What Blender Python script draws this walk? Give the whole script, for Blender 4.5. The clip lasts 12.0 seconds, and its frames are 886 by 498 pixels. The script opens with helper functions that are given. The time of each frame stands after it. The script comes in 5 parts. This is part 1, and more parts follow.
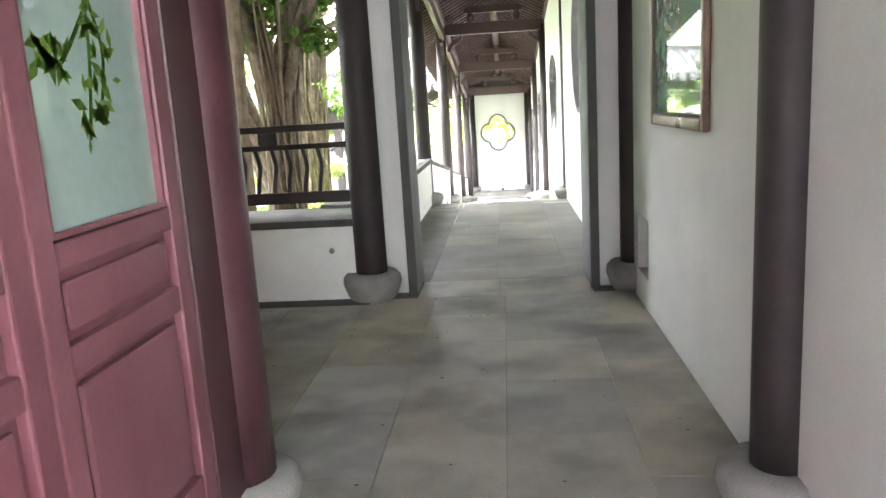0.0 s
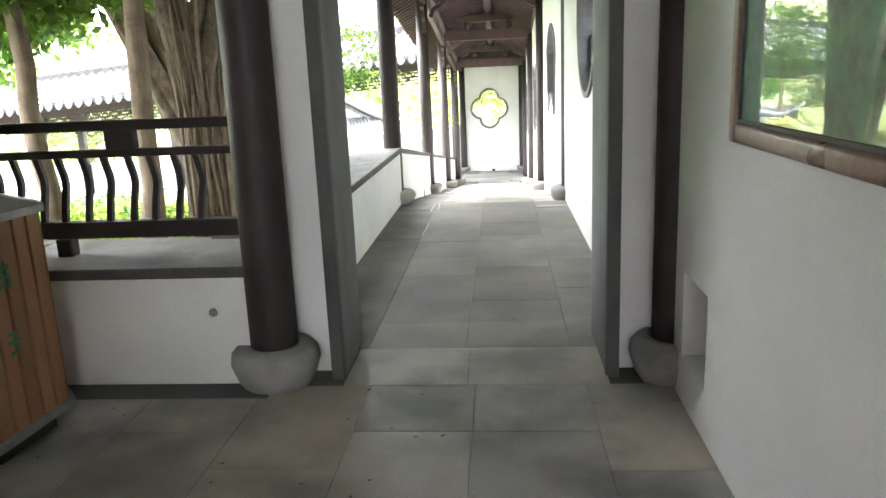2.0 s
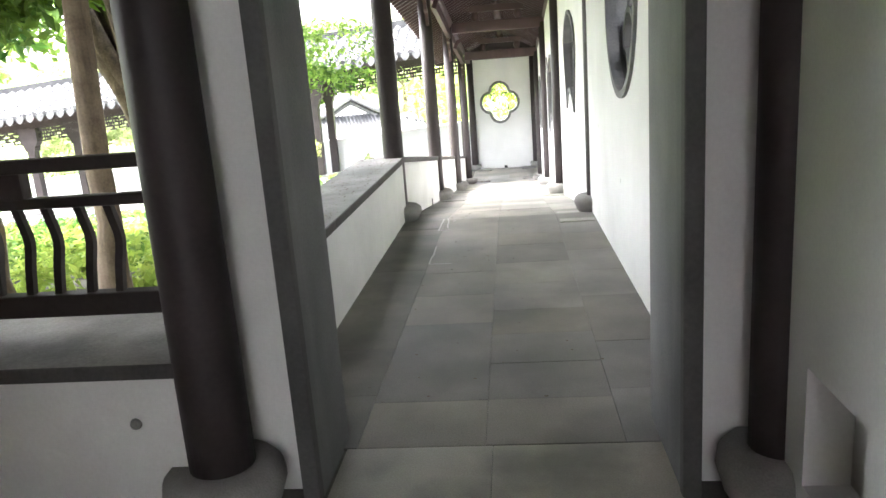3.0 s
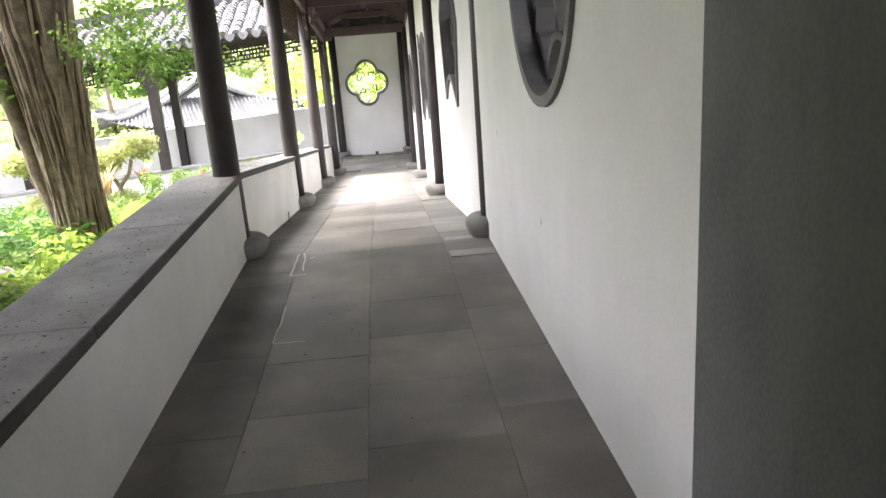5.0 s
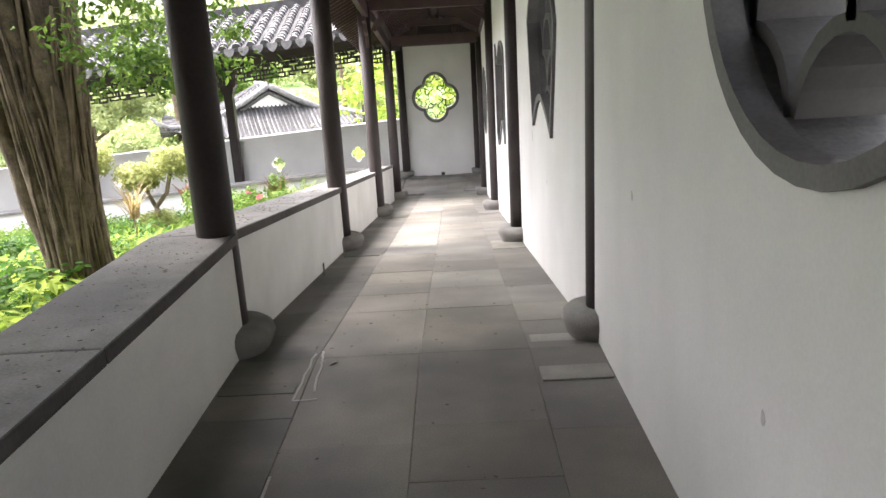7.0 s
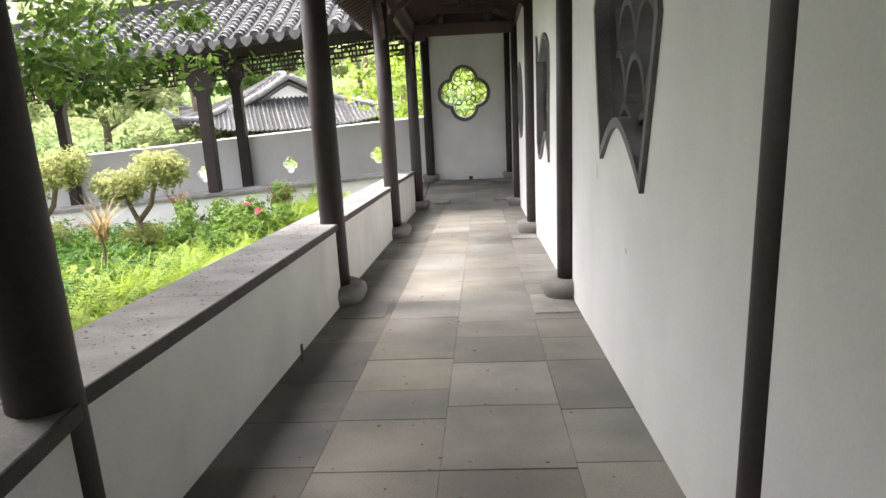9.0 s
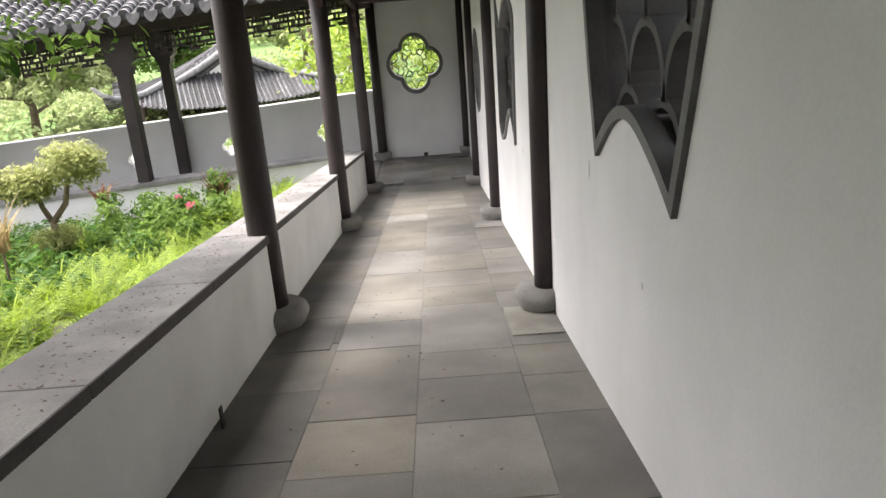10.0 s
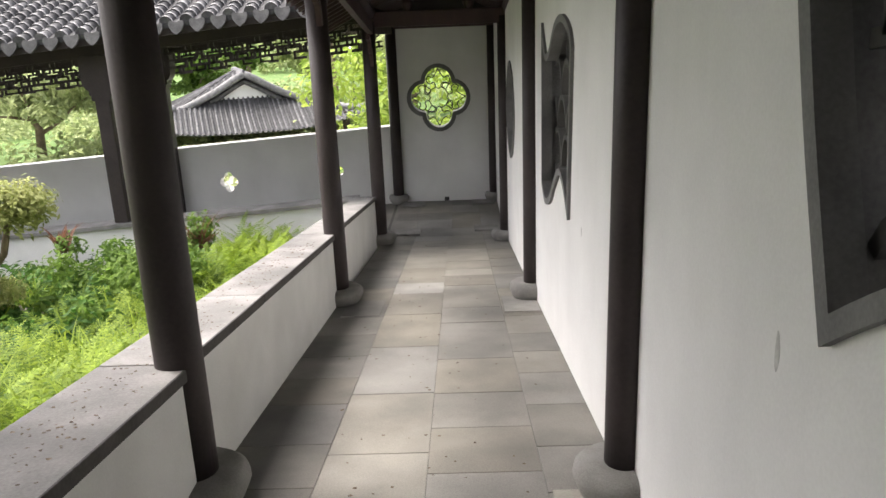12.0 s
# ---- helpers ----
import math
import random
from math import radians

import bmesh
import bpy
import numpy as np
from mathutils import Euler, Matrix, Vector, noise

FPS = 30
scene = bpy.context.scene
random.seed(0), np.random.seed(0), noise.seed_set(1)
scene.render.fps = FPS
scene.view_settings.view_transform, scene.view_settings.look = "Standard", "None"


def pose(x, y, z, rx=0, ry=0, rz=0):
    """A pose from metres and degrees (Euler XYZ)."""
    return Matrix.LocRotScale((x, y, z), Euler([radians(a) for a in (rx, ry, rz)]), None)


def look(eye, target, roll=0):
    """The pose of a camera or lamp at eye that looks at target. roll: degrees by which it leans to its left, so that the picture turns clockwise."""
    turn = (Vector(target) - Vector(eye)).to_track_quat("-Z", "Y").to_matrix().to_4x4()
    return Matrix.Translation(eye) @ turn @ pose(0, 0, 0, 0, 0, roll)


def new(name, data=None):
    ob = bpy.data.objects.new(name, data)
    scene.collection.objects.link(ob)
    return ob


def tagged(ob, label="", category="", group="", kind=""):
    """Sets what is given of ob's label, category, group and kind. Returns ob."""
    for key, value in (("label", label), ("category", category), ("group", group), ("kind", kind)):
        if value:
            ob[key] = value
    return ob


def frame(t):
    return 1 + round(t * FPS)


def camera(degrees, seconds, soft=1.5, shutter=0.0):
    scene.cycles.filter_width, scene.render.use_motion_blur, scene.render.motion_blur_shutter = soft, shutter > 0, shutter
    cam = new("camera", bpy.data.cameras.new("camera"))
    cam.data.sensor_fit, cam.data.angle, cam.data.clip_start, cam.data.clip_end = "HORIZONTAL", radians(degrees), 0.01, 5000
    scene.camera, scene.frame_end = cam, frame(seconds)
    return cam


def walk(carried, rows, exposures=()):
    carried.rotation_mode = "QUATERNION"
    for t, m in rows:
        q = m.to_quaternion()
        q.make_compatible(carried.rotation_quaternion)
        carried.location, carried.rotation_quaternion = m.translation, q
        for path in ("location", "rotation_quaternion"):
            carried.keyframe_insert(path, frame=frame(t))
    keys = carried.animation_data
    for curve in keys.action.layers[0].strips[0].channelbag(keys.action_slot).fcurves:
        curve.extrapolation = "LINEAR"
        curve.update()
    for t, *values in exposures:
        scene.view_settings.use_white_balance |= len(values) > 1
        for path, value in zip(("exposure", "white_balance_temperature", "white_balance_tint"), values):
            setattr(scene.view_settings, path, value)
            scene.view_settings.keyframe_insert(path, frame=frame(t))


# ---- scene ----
cam = camera(61.6, 12.0, soft=1.5)
PATH = [
    (0, (-0.034, -0.986, 1.373), (-0.214, 0.969, 0.991), -3.4),
    (0.5, (0.008, -0.524, 1.45), (-0.336, 1.4, 1.028), -1.7),
    (1, (0.0, -0.078, 1.442), (-0.354, 1.848, 1.039), -3.1),
    (1.5, (0.014, 0.379, 1.447), (-0.222, 2.298, 0.936), -3.8),
    (2, (0.067, 0.94, 1.441), (-0.096, 2.879, 0.982), -2.4),
    (2.5, (0.043, 1.399, 1.466), (-0.133, 3.35, 1.062), -3.5),
    (2.7, (0.018, 1.624, 1.48), (-0.166, 3.562, 1.023), -4.1),
    (4.3, (0.018, 3.208, 1.532), (-0.233, 5.128, 1.031), -3.55),
    (4.5, (-0.012, 3.277, 1.503), (-0.173, 5.21, 1.018), -2.45),
    (5, (0.03, 3.761, 1.572), (0.16, 5.675, 1.007), -4.35),
    (5.5, (0.058, 4.214, 1.556), (0.077, 6.161, 1.1), -3.0),
    (6, (0.054, 4.699, 1.535), (-0.032, 6.647, 1.09), 0.6),
    (6.5, (0.056, 5.177, 1.529), (-0.062, 7.085, 0.942), -0.1),
    (7, (0.07, 5.708, 1.504), (0.031, 7.639, 0.983), -3.3),
    (7.5, (0.09, 6.228, 1.561), (0.011, 8.165, 1.07), -2.3),
    (7.7, (0.113, 6.451, 1.556), (0.042, 8.405, 1.133), -2.7),
    (9.3, (0.047, 7.951, 1.564), (-0.087, 9.866, 1.005), -3.2),
    (9.5, (0.04, 8.186, 1.544), (-0.123, 10.109, 1.018), -3.9),
    (10, (0.042, 8.681, 1.555), (0.039, 10.578, 0.92), -4.3),
    (10.5, (0.061, 9.097, 1.513), (0.037, 11.025, 0.982), -1.5),
    (11, (0.073, 9.598, 1.557), (-0.048, 11.494, 0.932), -0.3),
    (11.5, (0.024, 10.164, 1.478), (-0.033, 12.086, 0.927), 0.9),
    (12, (0.053, 10.607, 1.459), (0.003, 12.528, 0.905), -2.3),
]
walk(cam, [(t, look(eye, target, roll)) for t, eye, target, roll in PATH],
     exposures=[(0.0, 5.5, 6300, 12), (1.0, 5.45, 6300, 12), (1.5, 5.3, 6300, 11), (2.5, 4.85, 6300, 12), (4.5, 4.15, 6400, 17), (5.5, 3.5, 6500, 18), (7.0, 3.2, 6500, 18), (7.5, 3.1, 6500, 17), (9.5, 2.5, 6550, 16), (10.0, 2.35, 6550, 16), (11.0, 2.25, 6600, 16), (12.0, 2.05, 6600, 15)])

# ---- world and sun ----
world = bpy.data.worlds.new("sky")
scene.world = world
world.use_nodes = True
wn = world.node_tree.nodes
sky = wn.new("ShaderNodeTexSky")
sky.sky_type, sky.sun_disc = "NISHITA", False
sky.sun_elevation, sky.sun_rotation = radians(58), radians(-75)
sky.air_density, sky.dust_density, sky.ozone_density = 1.0, 6.0, 1.0
hazy = wn.new("ShaderNodeHueSaturation")
hazy.inputs["Saturation"].default_value = 0.28
world.node_tree.links.new(sky.outputs[0], hazy.inputs["Color"])
world.node_tree.links.new(hazy.outputs[0], wn["Background"].inputs[0])
wn["Background"].inputs[1].default_value = 0.135
sun_lamp = new("sun", bpy.data.lights.new("sun", "SUN"))
sun_lamp.data.energy, sun_lamp.data.angle, sun_lamp.data.color = 0.95, radians(30), (1.0, 0.95, 0.87)
sun_lamp.matrix_world = look((0, 0, 0), (math.sin(radians(75)) * math.cos(radians(58)), -math.cos(radians(75)) * math.cos(radians(58)), -math.sin(radians(58))))


# ---- materials ----
def material(name, low, high, rough=0.7, scale=6.0, fine=60.0, bump=0.15, metal=0.0, stain=0.0, streak=0.0, per_piece=0.0,
             island=0.0, hue=0.0, spec=0.5, stain_colour=(0.12, 0.12, 0.1), streak_size=3.5, stain_from=(0.5, 0.8)):
    """Two-scale noise between two colours, with fine relief, optional stains, vertical streaks and variation from piece to piece."""
    m = bpy.data.materials.new(name)
    m.use_nodes = True
    t = m.node_tree
    n, link = t.nodes, t.links.new
    b = n["Principled BSDF"]
    b.inputs["Roughness"].default_value, b.inputs["Metallic"].default_value = rough, metal
    b.inputs["Specular IOR Level"].default_value = spec
    co = n.new("ShaderNodeNewGeometry")
    big, small = n.new("ShaderNodeTexNoise"), n.new("ShaderNodeTexNoise")
    for tex, sc, det in ((big, scale, 5.0), (small, fine, 3.0)):
        tex.inputs["Scale"].default_value, tex.inputs["Detail"].default_value = sc, det
        link(co.outputs["Position"], tex.inputs["Vector"])
    add = n.new("ShaderNodeMath")
    add.operation = "MULTIPLY_ADD"
    add.inputs[1].default_value = 0.45
    link(small.outputs["Fac"], add.inputs[0])
    link(big.outputs["Fac"], add.inputs[2])
    ramp = n.new("ShaderNodeMapRange")
    ramp.inputs["From Min"].default_value, ramp.inputs["From Max"].default_value = 0.5, 0.95
    link(add.outputs[0], ramp.inputs["Value"])
    mix = n.new("ShaderNodeMix")
    mix.data_type = "RGBA"
    mix.inputs["A"].default_value, mix.inputs["B"].default_value = (*low, 1), (*high, 1)
    link(ramp.outputs["Result"], mix.inputs["Factor"])
    colour = mix.outputs["Result"]
    if stain or streak:
        sm = n.new("ShaderNodeMapping")
        sm.inputs["Scale"].default_value = (1.3, 1.3, 0.16) if streak else (1, 1, 1)
        link(co.outputs["Position"], sm.inputs["Vector"])
        sn = n.new("ShaderNodeTexNoise")
        sn.inputs["Scale"].default_value, sn.inputs["Detail"].default_value = (streak_size if streak else 1.7), 7.0
        link(sm.outputs[0], sn.inputs["Vector"])
        sr = n.new("ShaderNodeMapRange")
        sr.inputs["From Min"].default_value, sr.inputs["From Max"].default_value = stain_from
        sr.inputs["To Max"].default_value = max(stain, streak)
        link(sn.outputs["Fac"], sr.inputs["Value"])
        sx = n.new("ShaderNodeMix")
        sx.data_type = "RGBA"
        sx.inputs["B"].default_value = (*stain_colour, 1)
        link(sr.outputs["Result"], sx.inputs["Factor"])
        link(colour, sx.inputs["A"])
        colour = sx.outputs["Result"]
    if per_piece or island:
        hs = n.new("ShaderNodeHueSaturation")
        mr = n.new("ShaderNodeMapRange")
        amount = per_piece or island
        mr.inputs["To Min"].default_value, mr.inputs["To Max"].default_value = 1 - amount, 1 + amount
        if per_piece:
            link(n.new("ShaderNodeObjectInfo").outputs["Random"], mr.inputs["Value"])
        else:
            link(co.outputs["Random Per Island"], mr.inputs["Value"])
        link(mr.outputs["Result"], hs.inputs["Value"])
        if hue:
            wn2 = n.new("ShaderNodeTexWhiteNoise")
            wn2.noise_dimensions = "1D"
            link(n["Object Info"].outputs["Random"], wn2.inputs["W"])
            sat = n.new("ShaderNodeMapRange")
            sat.inputs["To Min"].default_value, sat.inputs["To Max"].default_value = 1 - hue, 1 + hue
            link(wn2.outputs["Value"], sat.inputs["Value"])
            link(sat.outputs["Result"], hs.inputs["Saturation"])
        link(colour, hs.inputs["Color"])
        colour = hs.outputs["Color"]
    link(colour, b.inputs["Base Color"])
    rr = n.new("ShaderNodeMapRange")
    rr.inputs["To Min"].default_value, rr.inputs["To Max"].default_value = max(0.03, rough - 0.12), min(1.0, rough + 0.12)
    link(big.outputs["Fac"], rr.inputs["Value"])
    link(rr.outputs["Result"], b.inputs["Roughness"])
    if bump:
        bp = n.new("ShaderNodeBump")
        bp.inputs["Strength"].default_value, bp.inputs["Distance"].default_value = bump, 0.01
        link(sn.outputs["Fac"] if streak_size > 10 else add.outputs[0], bp.inputs["Height"])
        link(bp.outputs[0], b.inputs["Normal"])
    return m


def leaf_material(name, low, high, through_light=0.45, rough=0.6):
    """Leaves: a green that varies from leaf to leaf, with light shining through."""
    m = bpy.data.materials.new(name)
    m.use_nodes = True
    t = m.node_tree
    n, link = t.nodes, t.links.new
    b = n["Principled BSDF"]
    b.inputs["Roughness"].default_value = rough
    b.inputs["Specular IOR Level"].default_value = 0.25
    g = n.new("ShaderNodeNewGeometry")
    nz = n.new("ShaderNodeTexNoise")
    nz.inputs["Scale"].default_value = 1.1
    link(g.outputs["Position"], nz.inputs["Vector"])
    f = n.new("ShaderNodeMath")
    f.operation = "MULTIPLY_ADD"
    f.inputs[1].default_value = 0.6
    link(g.outputs["Random Per Island"], f.inputs[0])
    s = n.new("ShaderNodeMath")
    s.operation = "MULTIPLY_ADD"
    s.inputs[1].default_value, s.inputs[2].default_value = 1.2, -0.4
    link(nz.outputs["Fac"], s.inputs[0])
    link(s.outputs[0], f.inputs[2])
    f.use_clamp = True
    mix = n.new("ShaderNodeMix")
    mix.data_type = "RGBA"
    mix.inputs["A"].default_value, mix.inputs["B"].default_value = (*low, 1), (*high, 1)
    link(f.outputs[0], mix.inputs["Factor"])
    link(mix.outputs["Result"], b.inputs["Base Color"])
    tr = n.new("ShaderNodeBsdfTranslucent")
    link(mix.outputs["Result"], tr.inputs["Color"])
    ms = n.new("ShaderNodeMixShader")
    ms.inputs[0].default_value = through_light
    link(b.outputs[0], ms.inputs[1])
    link(tr.outputs[0], ms.inputs[2])
    link(ms.outputs[0], n["Material Output"].inputs["Surface"])
    return m


PLASTER = material("white_plaster", (0.7, 0.7, 0.68), (0.8, 0.8, 0.78), 0.9, 1.6, 90, 0.12, streak=0.1, stain_colour=(0.5, 0.5, 0.47))
LOW_PLASTER = material("low_wall_plaster", (0.68, 0.68, 0.66), (0.8, 0.8, 0.78), 0.9, 2.2, 90, 0.14, stain=0.16, stain_colour=(0.42, 0.41, 0.38))
STONE_FLOOR = material("floor_stone", (0.135, 0.128, 0.115), (0.29, 0.275, 0.245), 0.6, 1.3, 140, 0.07, stain=0.5, per_piece=0.2, hue=0.45, stain_colour=(0.085, 0.085, 0.08), stain_from=(0.42, 0.68))
# Wall-side slabs: foot dirt, with the low wall's shade put into the colour.
EDGE_DIRT_SHADE = material("edge_dirt_shade_stone", (0.1, 0.096, 0.087), (0.22, 0.21, 0.188), 0.65, 1.5, 140, 0.08, stain=0.75, per_piece=0.18, hue=0.4, stain_colour=(0.07, 0.07, 0.064), stain_from=(0.42, 0.66))
PORCH_FLOOR = material("porch_floor_stone", (0.25, 0.235, 0.2), (0.46, 0.435, 0.375), 0.55, 1.6, 140, 0.07, stain=0.75, per_piece=0.13, hue=0.5, stain_colour=(0.12, 0.122, 0.112), stain_from=(0.44, 0.66))
JOINT = material("floor_joint", (0.1, 0.096, 0.087), (0.18, 0.172, 0.155), 0.95, 4, 90, 0.3)
COPING = material("coping_stone", (0.14, 0.136, 0.13), (0.3, 0.29, 0.278), 0.75, 4, 90, 0.5, stain=0.6, stain_colour=(0.09, 0.088, 0.085), per_piece=0.12, stain_from=(0.45, 0.7))
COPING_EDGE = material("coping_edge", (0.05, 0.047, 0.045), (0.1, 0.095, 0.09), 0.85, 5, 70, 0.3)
DRUM = material("drum_stone", (0.17, 0.166, 0.155), (0.31, 0.302, 0.285), 0.85, 5, 130, 0.55, stain=0.25)
JAMB = material("jamb_stone", (0.085, 0.09, 0.09), (0.16, 0.166, 0.163), 0.7, 3.0, 90, 0.25, streak=0.35, stain_colour=(0.32, 0.32, 0.31))
JAMB_TRIM = material("jamb_trim", (0.06, 0.06, 0.056), (0.1, 0.1, 0.095), 0.7, 3.0, 70, 0.2)
WOOD = material("dark_wood", (0.03, 0.024, 0.024), (0.052, 0.041, 0.04), 0.55, 3, 50, 0.1, streak=0.25, stain_colour=(0.05, 0.035, 0.034), spec=0.3)
WOOD_RED = material("red_brown_wood", (0.036, 0.018, 0.019), (0.062, 0.031, 0.032), 0.55, 3, 50, 0.08, streak=0.3, stain_colour=(0.1, 0.06, 0.06))
BOARD = material("ceiling_board", (0.09, 0.068, 0.066), (0.16, 0.125, 0.12), 0.8, 4, 60, 0.1)
COLUMN_RED = material("red_column_paint", (0.04, 0.014, 0.018), (0.07, 0.026, 0.031), 0.4, 3, 50, 0.06, streak=0.35, stain_colour=(0.06, 0.026, 0.032))
DOOR_RED = material("red_door_paint", (0.125, 0.043, 0.054), (0.18, 0.067, 0.08), 0.42, 3, 60, 0.06, streak=0.3, stain_colour=(0.24, 0.12, 0.135))
TILE = material("roof_tile", (0.028, 0.028, 0.03), (0.12, 0.12, 0.122), 0.85, 7, 50, 0.5, stain=0.6, per_piece=0.45, stain_colour=(0.2, 0.2, 0.195))
TILE_LIP = material("tile_lip", (0.13, 0.13, 0.13), (0.3, 0.3, 0.295), 0.85, 9, 60, 0.4, per_piece=0.3)
TILE_PAN = material("roof_pan_tile", (0.03, 0.03, 0.031), (0.07, 0.07, 0.07), 0.9, 5, 60, 0.4)
DRIP = material("drip_tile", (0.05, 0.05, 0.05), (0.13, 0.13, 0.128), 0.85, 8, 80, 0.5, per_piece=0.2)
FRAME_GREY = material("window_frame_grey", (0.12, 0.12, 0.118), (0.2, 0.2, 0.195), 0.75, 5, 80, 0.2)
REVEAL = material("window_reveal", (0.075, 0.075, 0.073), (0.18, 0.18, 0.174), 0.8, 2.2, 70, 0.2, stain=0.5, stain_colour=(0.07, 0.07, 0.068))
SCUFF = material("grey_scuff", (0.42, 0.42, 0.4), (0.6, 0.6, 0.58), 0.9, 30, 150, 0.1)
IRON = material("black_iron", (0.02, 0.02, 0.02), (0.035, 0.035, 0.034), 0.5, 8, 80, 0.1)
BIN_WOOD = material("bin_slat_wood", (0.27, 0.135, 0.06), (0.38, 0.2, 0.1), 0.5, 3, 60, 0.08, streak=0.35, per_piece=0.12, stain_colour=(0.2, 0.095, 0.045))
BIN_GROOVE = material("bin_groove_wood", (0.16, 0.07, 0.03), (0.22, 0.1, 0.05), 0.6, 3, 60, 0.08)
BIN_METAL = material("bin_metal", (0.24, 0.237, 0.23), (0.42, 0.415, 0.41), 0.35, 7, 60, 0.2, metal=0.4, stain=0.4, stain_colour=(0.2, 0.19, 0.18))
BIN_INSIDE = material("bin_inside", (0.012, 0.012, 0.012), (0.02, 0.02, 0.02), 0.8)
BIN_GREEN = material("bin_green_paint", (0.03, 0.16, 0.07), (0.05, 0.22, 0.1), 0.5)
PIC_FRAME = material("picture_frame_wood", (0.17, 0.1, 0.075), (0.3, 0.2, 0.16), 0.3, 3, 50, 0.06, streak=0.4, stain_colour=(0.36, 0.27, 0.23))
SOIL = material("garden_soil", (0.05, 0.045, 0.03), (0.1, 0.09, 0.06), 0.95, 3, 40, 0.6)
LAWN = material("lawn", (0.06, 0.12, 0.02), (0.13, 0.22, 0.05), 0.95, 0.8, 30, 0.6)
BARK = material("banyan_bark", (0.05, 0.037, 0.026), (0.19, 0.145, 0.1), 0.9, 9, 55, 1.0, streak=0.7, stain_colour=(0.06, 0.045, 0.032), streak_size=26)
BARK_THIN = material("thin_bark", (0.12, 0.088, 0.058), (0.24, 0.185, 0.13), 0.9, 6, 60, 0.6, streak=0.6, stain_colour=(0.07, 0.052, 0.036), streak_size=20)
ROCK = material("garden_rock", (0.1, 0.096, 0.085), (0.25, 0.24, 0.22), 0.95, 3, 40, 0.8)
PAVING = material("outer_paving", (0.4, 0.39, 0.36), (0.5, 0.49, 0.46), 0.9, 2, 60, 0.2)
LEAF = leaf_material("broad_leaf", (0.04, 0.1, 0.016), (0.22, 0.34, 0.065), 0.5)
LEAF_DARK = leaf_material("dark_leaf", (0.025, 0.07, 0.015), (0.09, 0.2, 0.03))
# Distance haze is put into this leaf colour, paler and yellower.
HAZY = leaf_material("hazed_leaf", (0.19, 0.24, 0.1), (0.48, 0.54, 0.25), 0.4)
FERN = leaf_material("fern_leaf", (0.03, 0.085, 0.008), (0.32, 0.44, 0.04), 0.4)
LIME = leaf_material("lime_leaf", (0.14, 0.24, 0.03), (0.42, 0.52, 0.1), 0.45)
TOPIARY = leaf_material("topiary_leaf", (0.2, 0.24, 0.06), (0.5, 0.52, 0.22))
RED_LEAF = leaf_material("red_leaf", (0.08, 0.035, 0.022), (0.22, 0.11, 0.07))
STRIPED = leaf_material("straw_leaf", (0.2, 0.14, 0.06), (0.42, 0.33, 0.16))
PINK = leaf_material("pink_petal", (0.5, 0.06, 0.14), (0.7, 0.16, 0.26))


def glass_picture():
    """A dark green print under a sheet of polished glass."""
    m = material("glazed_print", (0.004, 0.05, 0.026), (0.03, 0.24, 0.11), 0.5, 7, 26, 0.0)
    b = m.node_tree.nodes["Principled BSDF"]
    b.inputs["Coat Weight"].default_value, b.inputs["Coat Roughness"].default_value, b.inputs["Coat IOR"].default_value = 1.0, 0.02, 2.0
    return m


def door_glass():
    """Pale green obscured glass with a polished face."""
    m = material("pale_door_glass", (0.22, 0.31, 0.275), (0.28, 0.37, 0.335), 0.6, 1.2, 30, 0.0)
    b = m.node_tree.nodes["Principled BSDF"]
    b.inputs["Coat Weight"].default_value, b.inputs["Coat Roughness"].default_value, b.inputs["Coat IOR"].default_value = 1.0, 0.03, 1.9
    return m


PRINT, DOOR_GLASS = glass_picture(), door_glass()


# ---- building helpers ----
def mesh_object(name, bm, mats, smooth=False):
    me = bpy.data.meshes.new(name)
    bm.normal_update()
    bm.to_mesh(me)
    bm.free()
    for m in (mats if isinstance(mats, (list, tuple)) else [mats]):
        me.materials.append(m)
    if smooth:
        me.polygons.foreach_set("use_smooth", [True] * len(me.polygons))
    return new(name, me)


def part(name, bm, mats, parent, label="", smooth=False):
    ob = mesh_object(name, bm, mats, smooth)
    ob.parent = parent
    return tagged(ob, label) if label else ob


def thing(name, label, category, group="", kind="", at=(0, 0, 0), turn=0.0):
    ob = new(name)
    ob.matrix_basis = pose(*at, 0, 0, turn)
    return tagged(ob, label, category, group, kind)


def box(bm, x0, x1, y0, y1, z0, z1, bevel=0.0, slot=0):
    """A box; z0 and z1 may each be a pair, for the ends y0 and y1."""
    za, zb = (z0, z0) if not isinstance(z0, tuple) else z0
    zc, zd = (z1, z1) if not isinstance(z1, tuple) else z1
    v = [bm.verts.new(p) for p in ((x0, y0, za), (x1, y0, za), (x1, y1, zb), (x0, y1, zb), (x0, y0, zc), (x1, y0, zc), (x1, y1, zd), (x0, y1, zd))]
    fs = [bm.faces.new([v[i] for i in q]) for q in ((3, 2, 1, 0), (4, 5, 6, 7), (0, 1, 5, 4), (1, 2, 6, 5), (2, 3, 7, 6), (3, 0, 4, 7))]
    for f in fs:
        f.material_index = slot
    if bevel:
        bmesh.ops.bevel(bm, geom=list({e for f in fs for e in f.edges}), offset=bevel, segments=2, profile=0.6, affect="EDGES")
    return bm


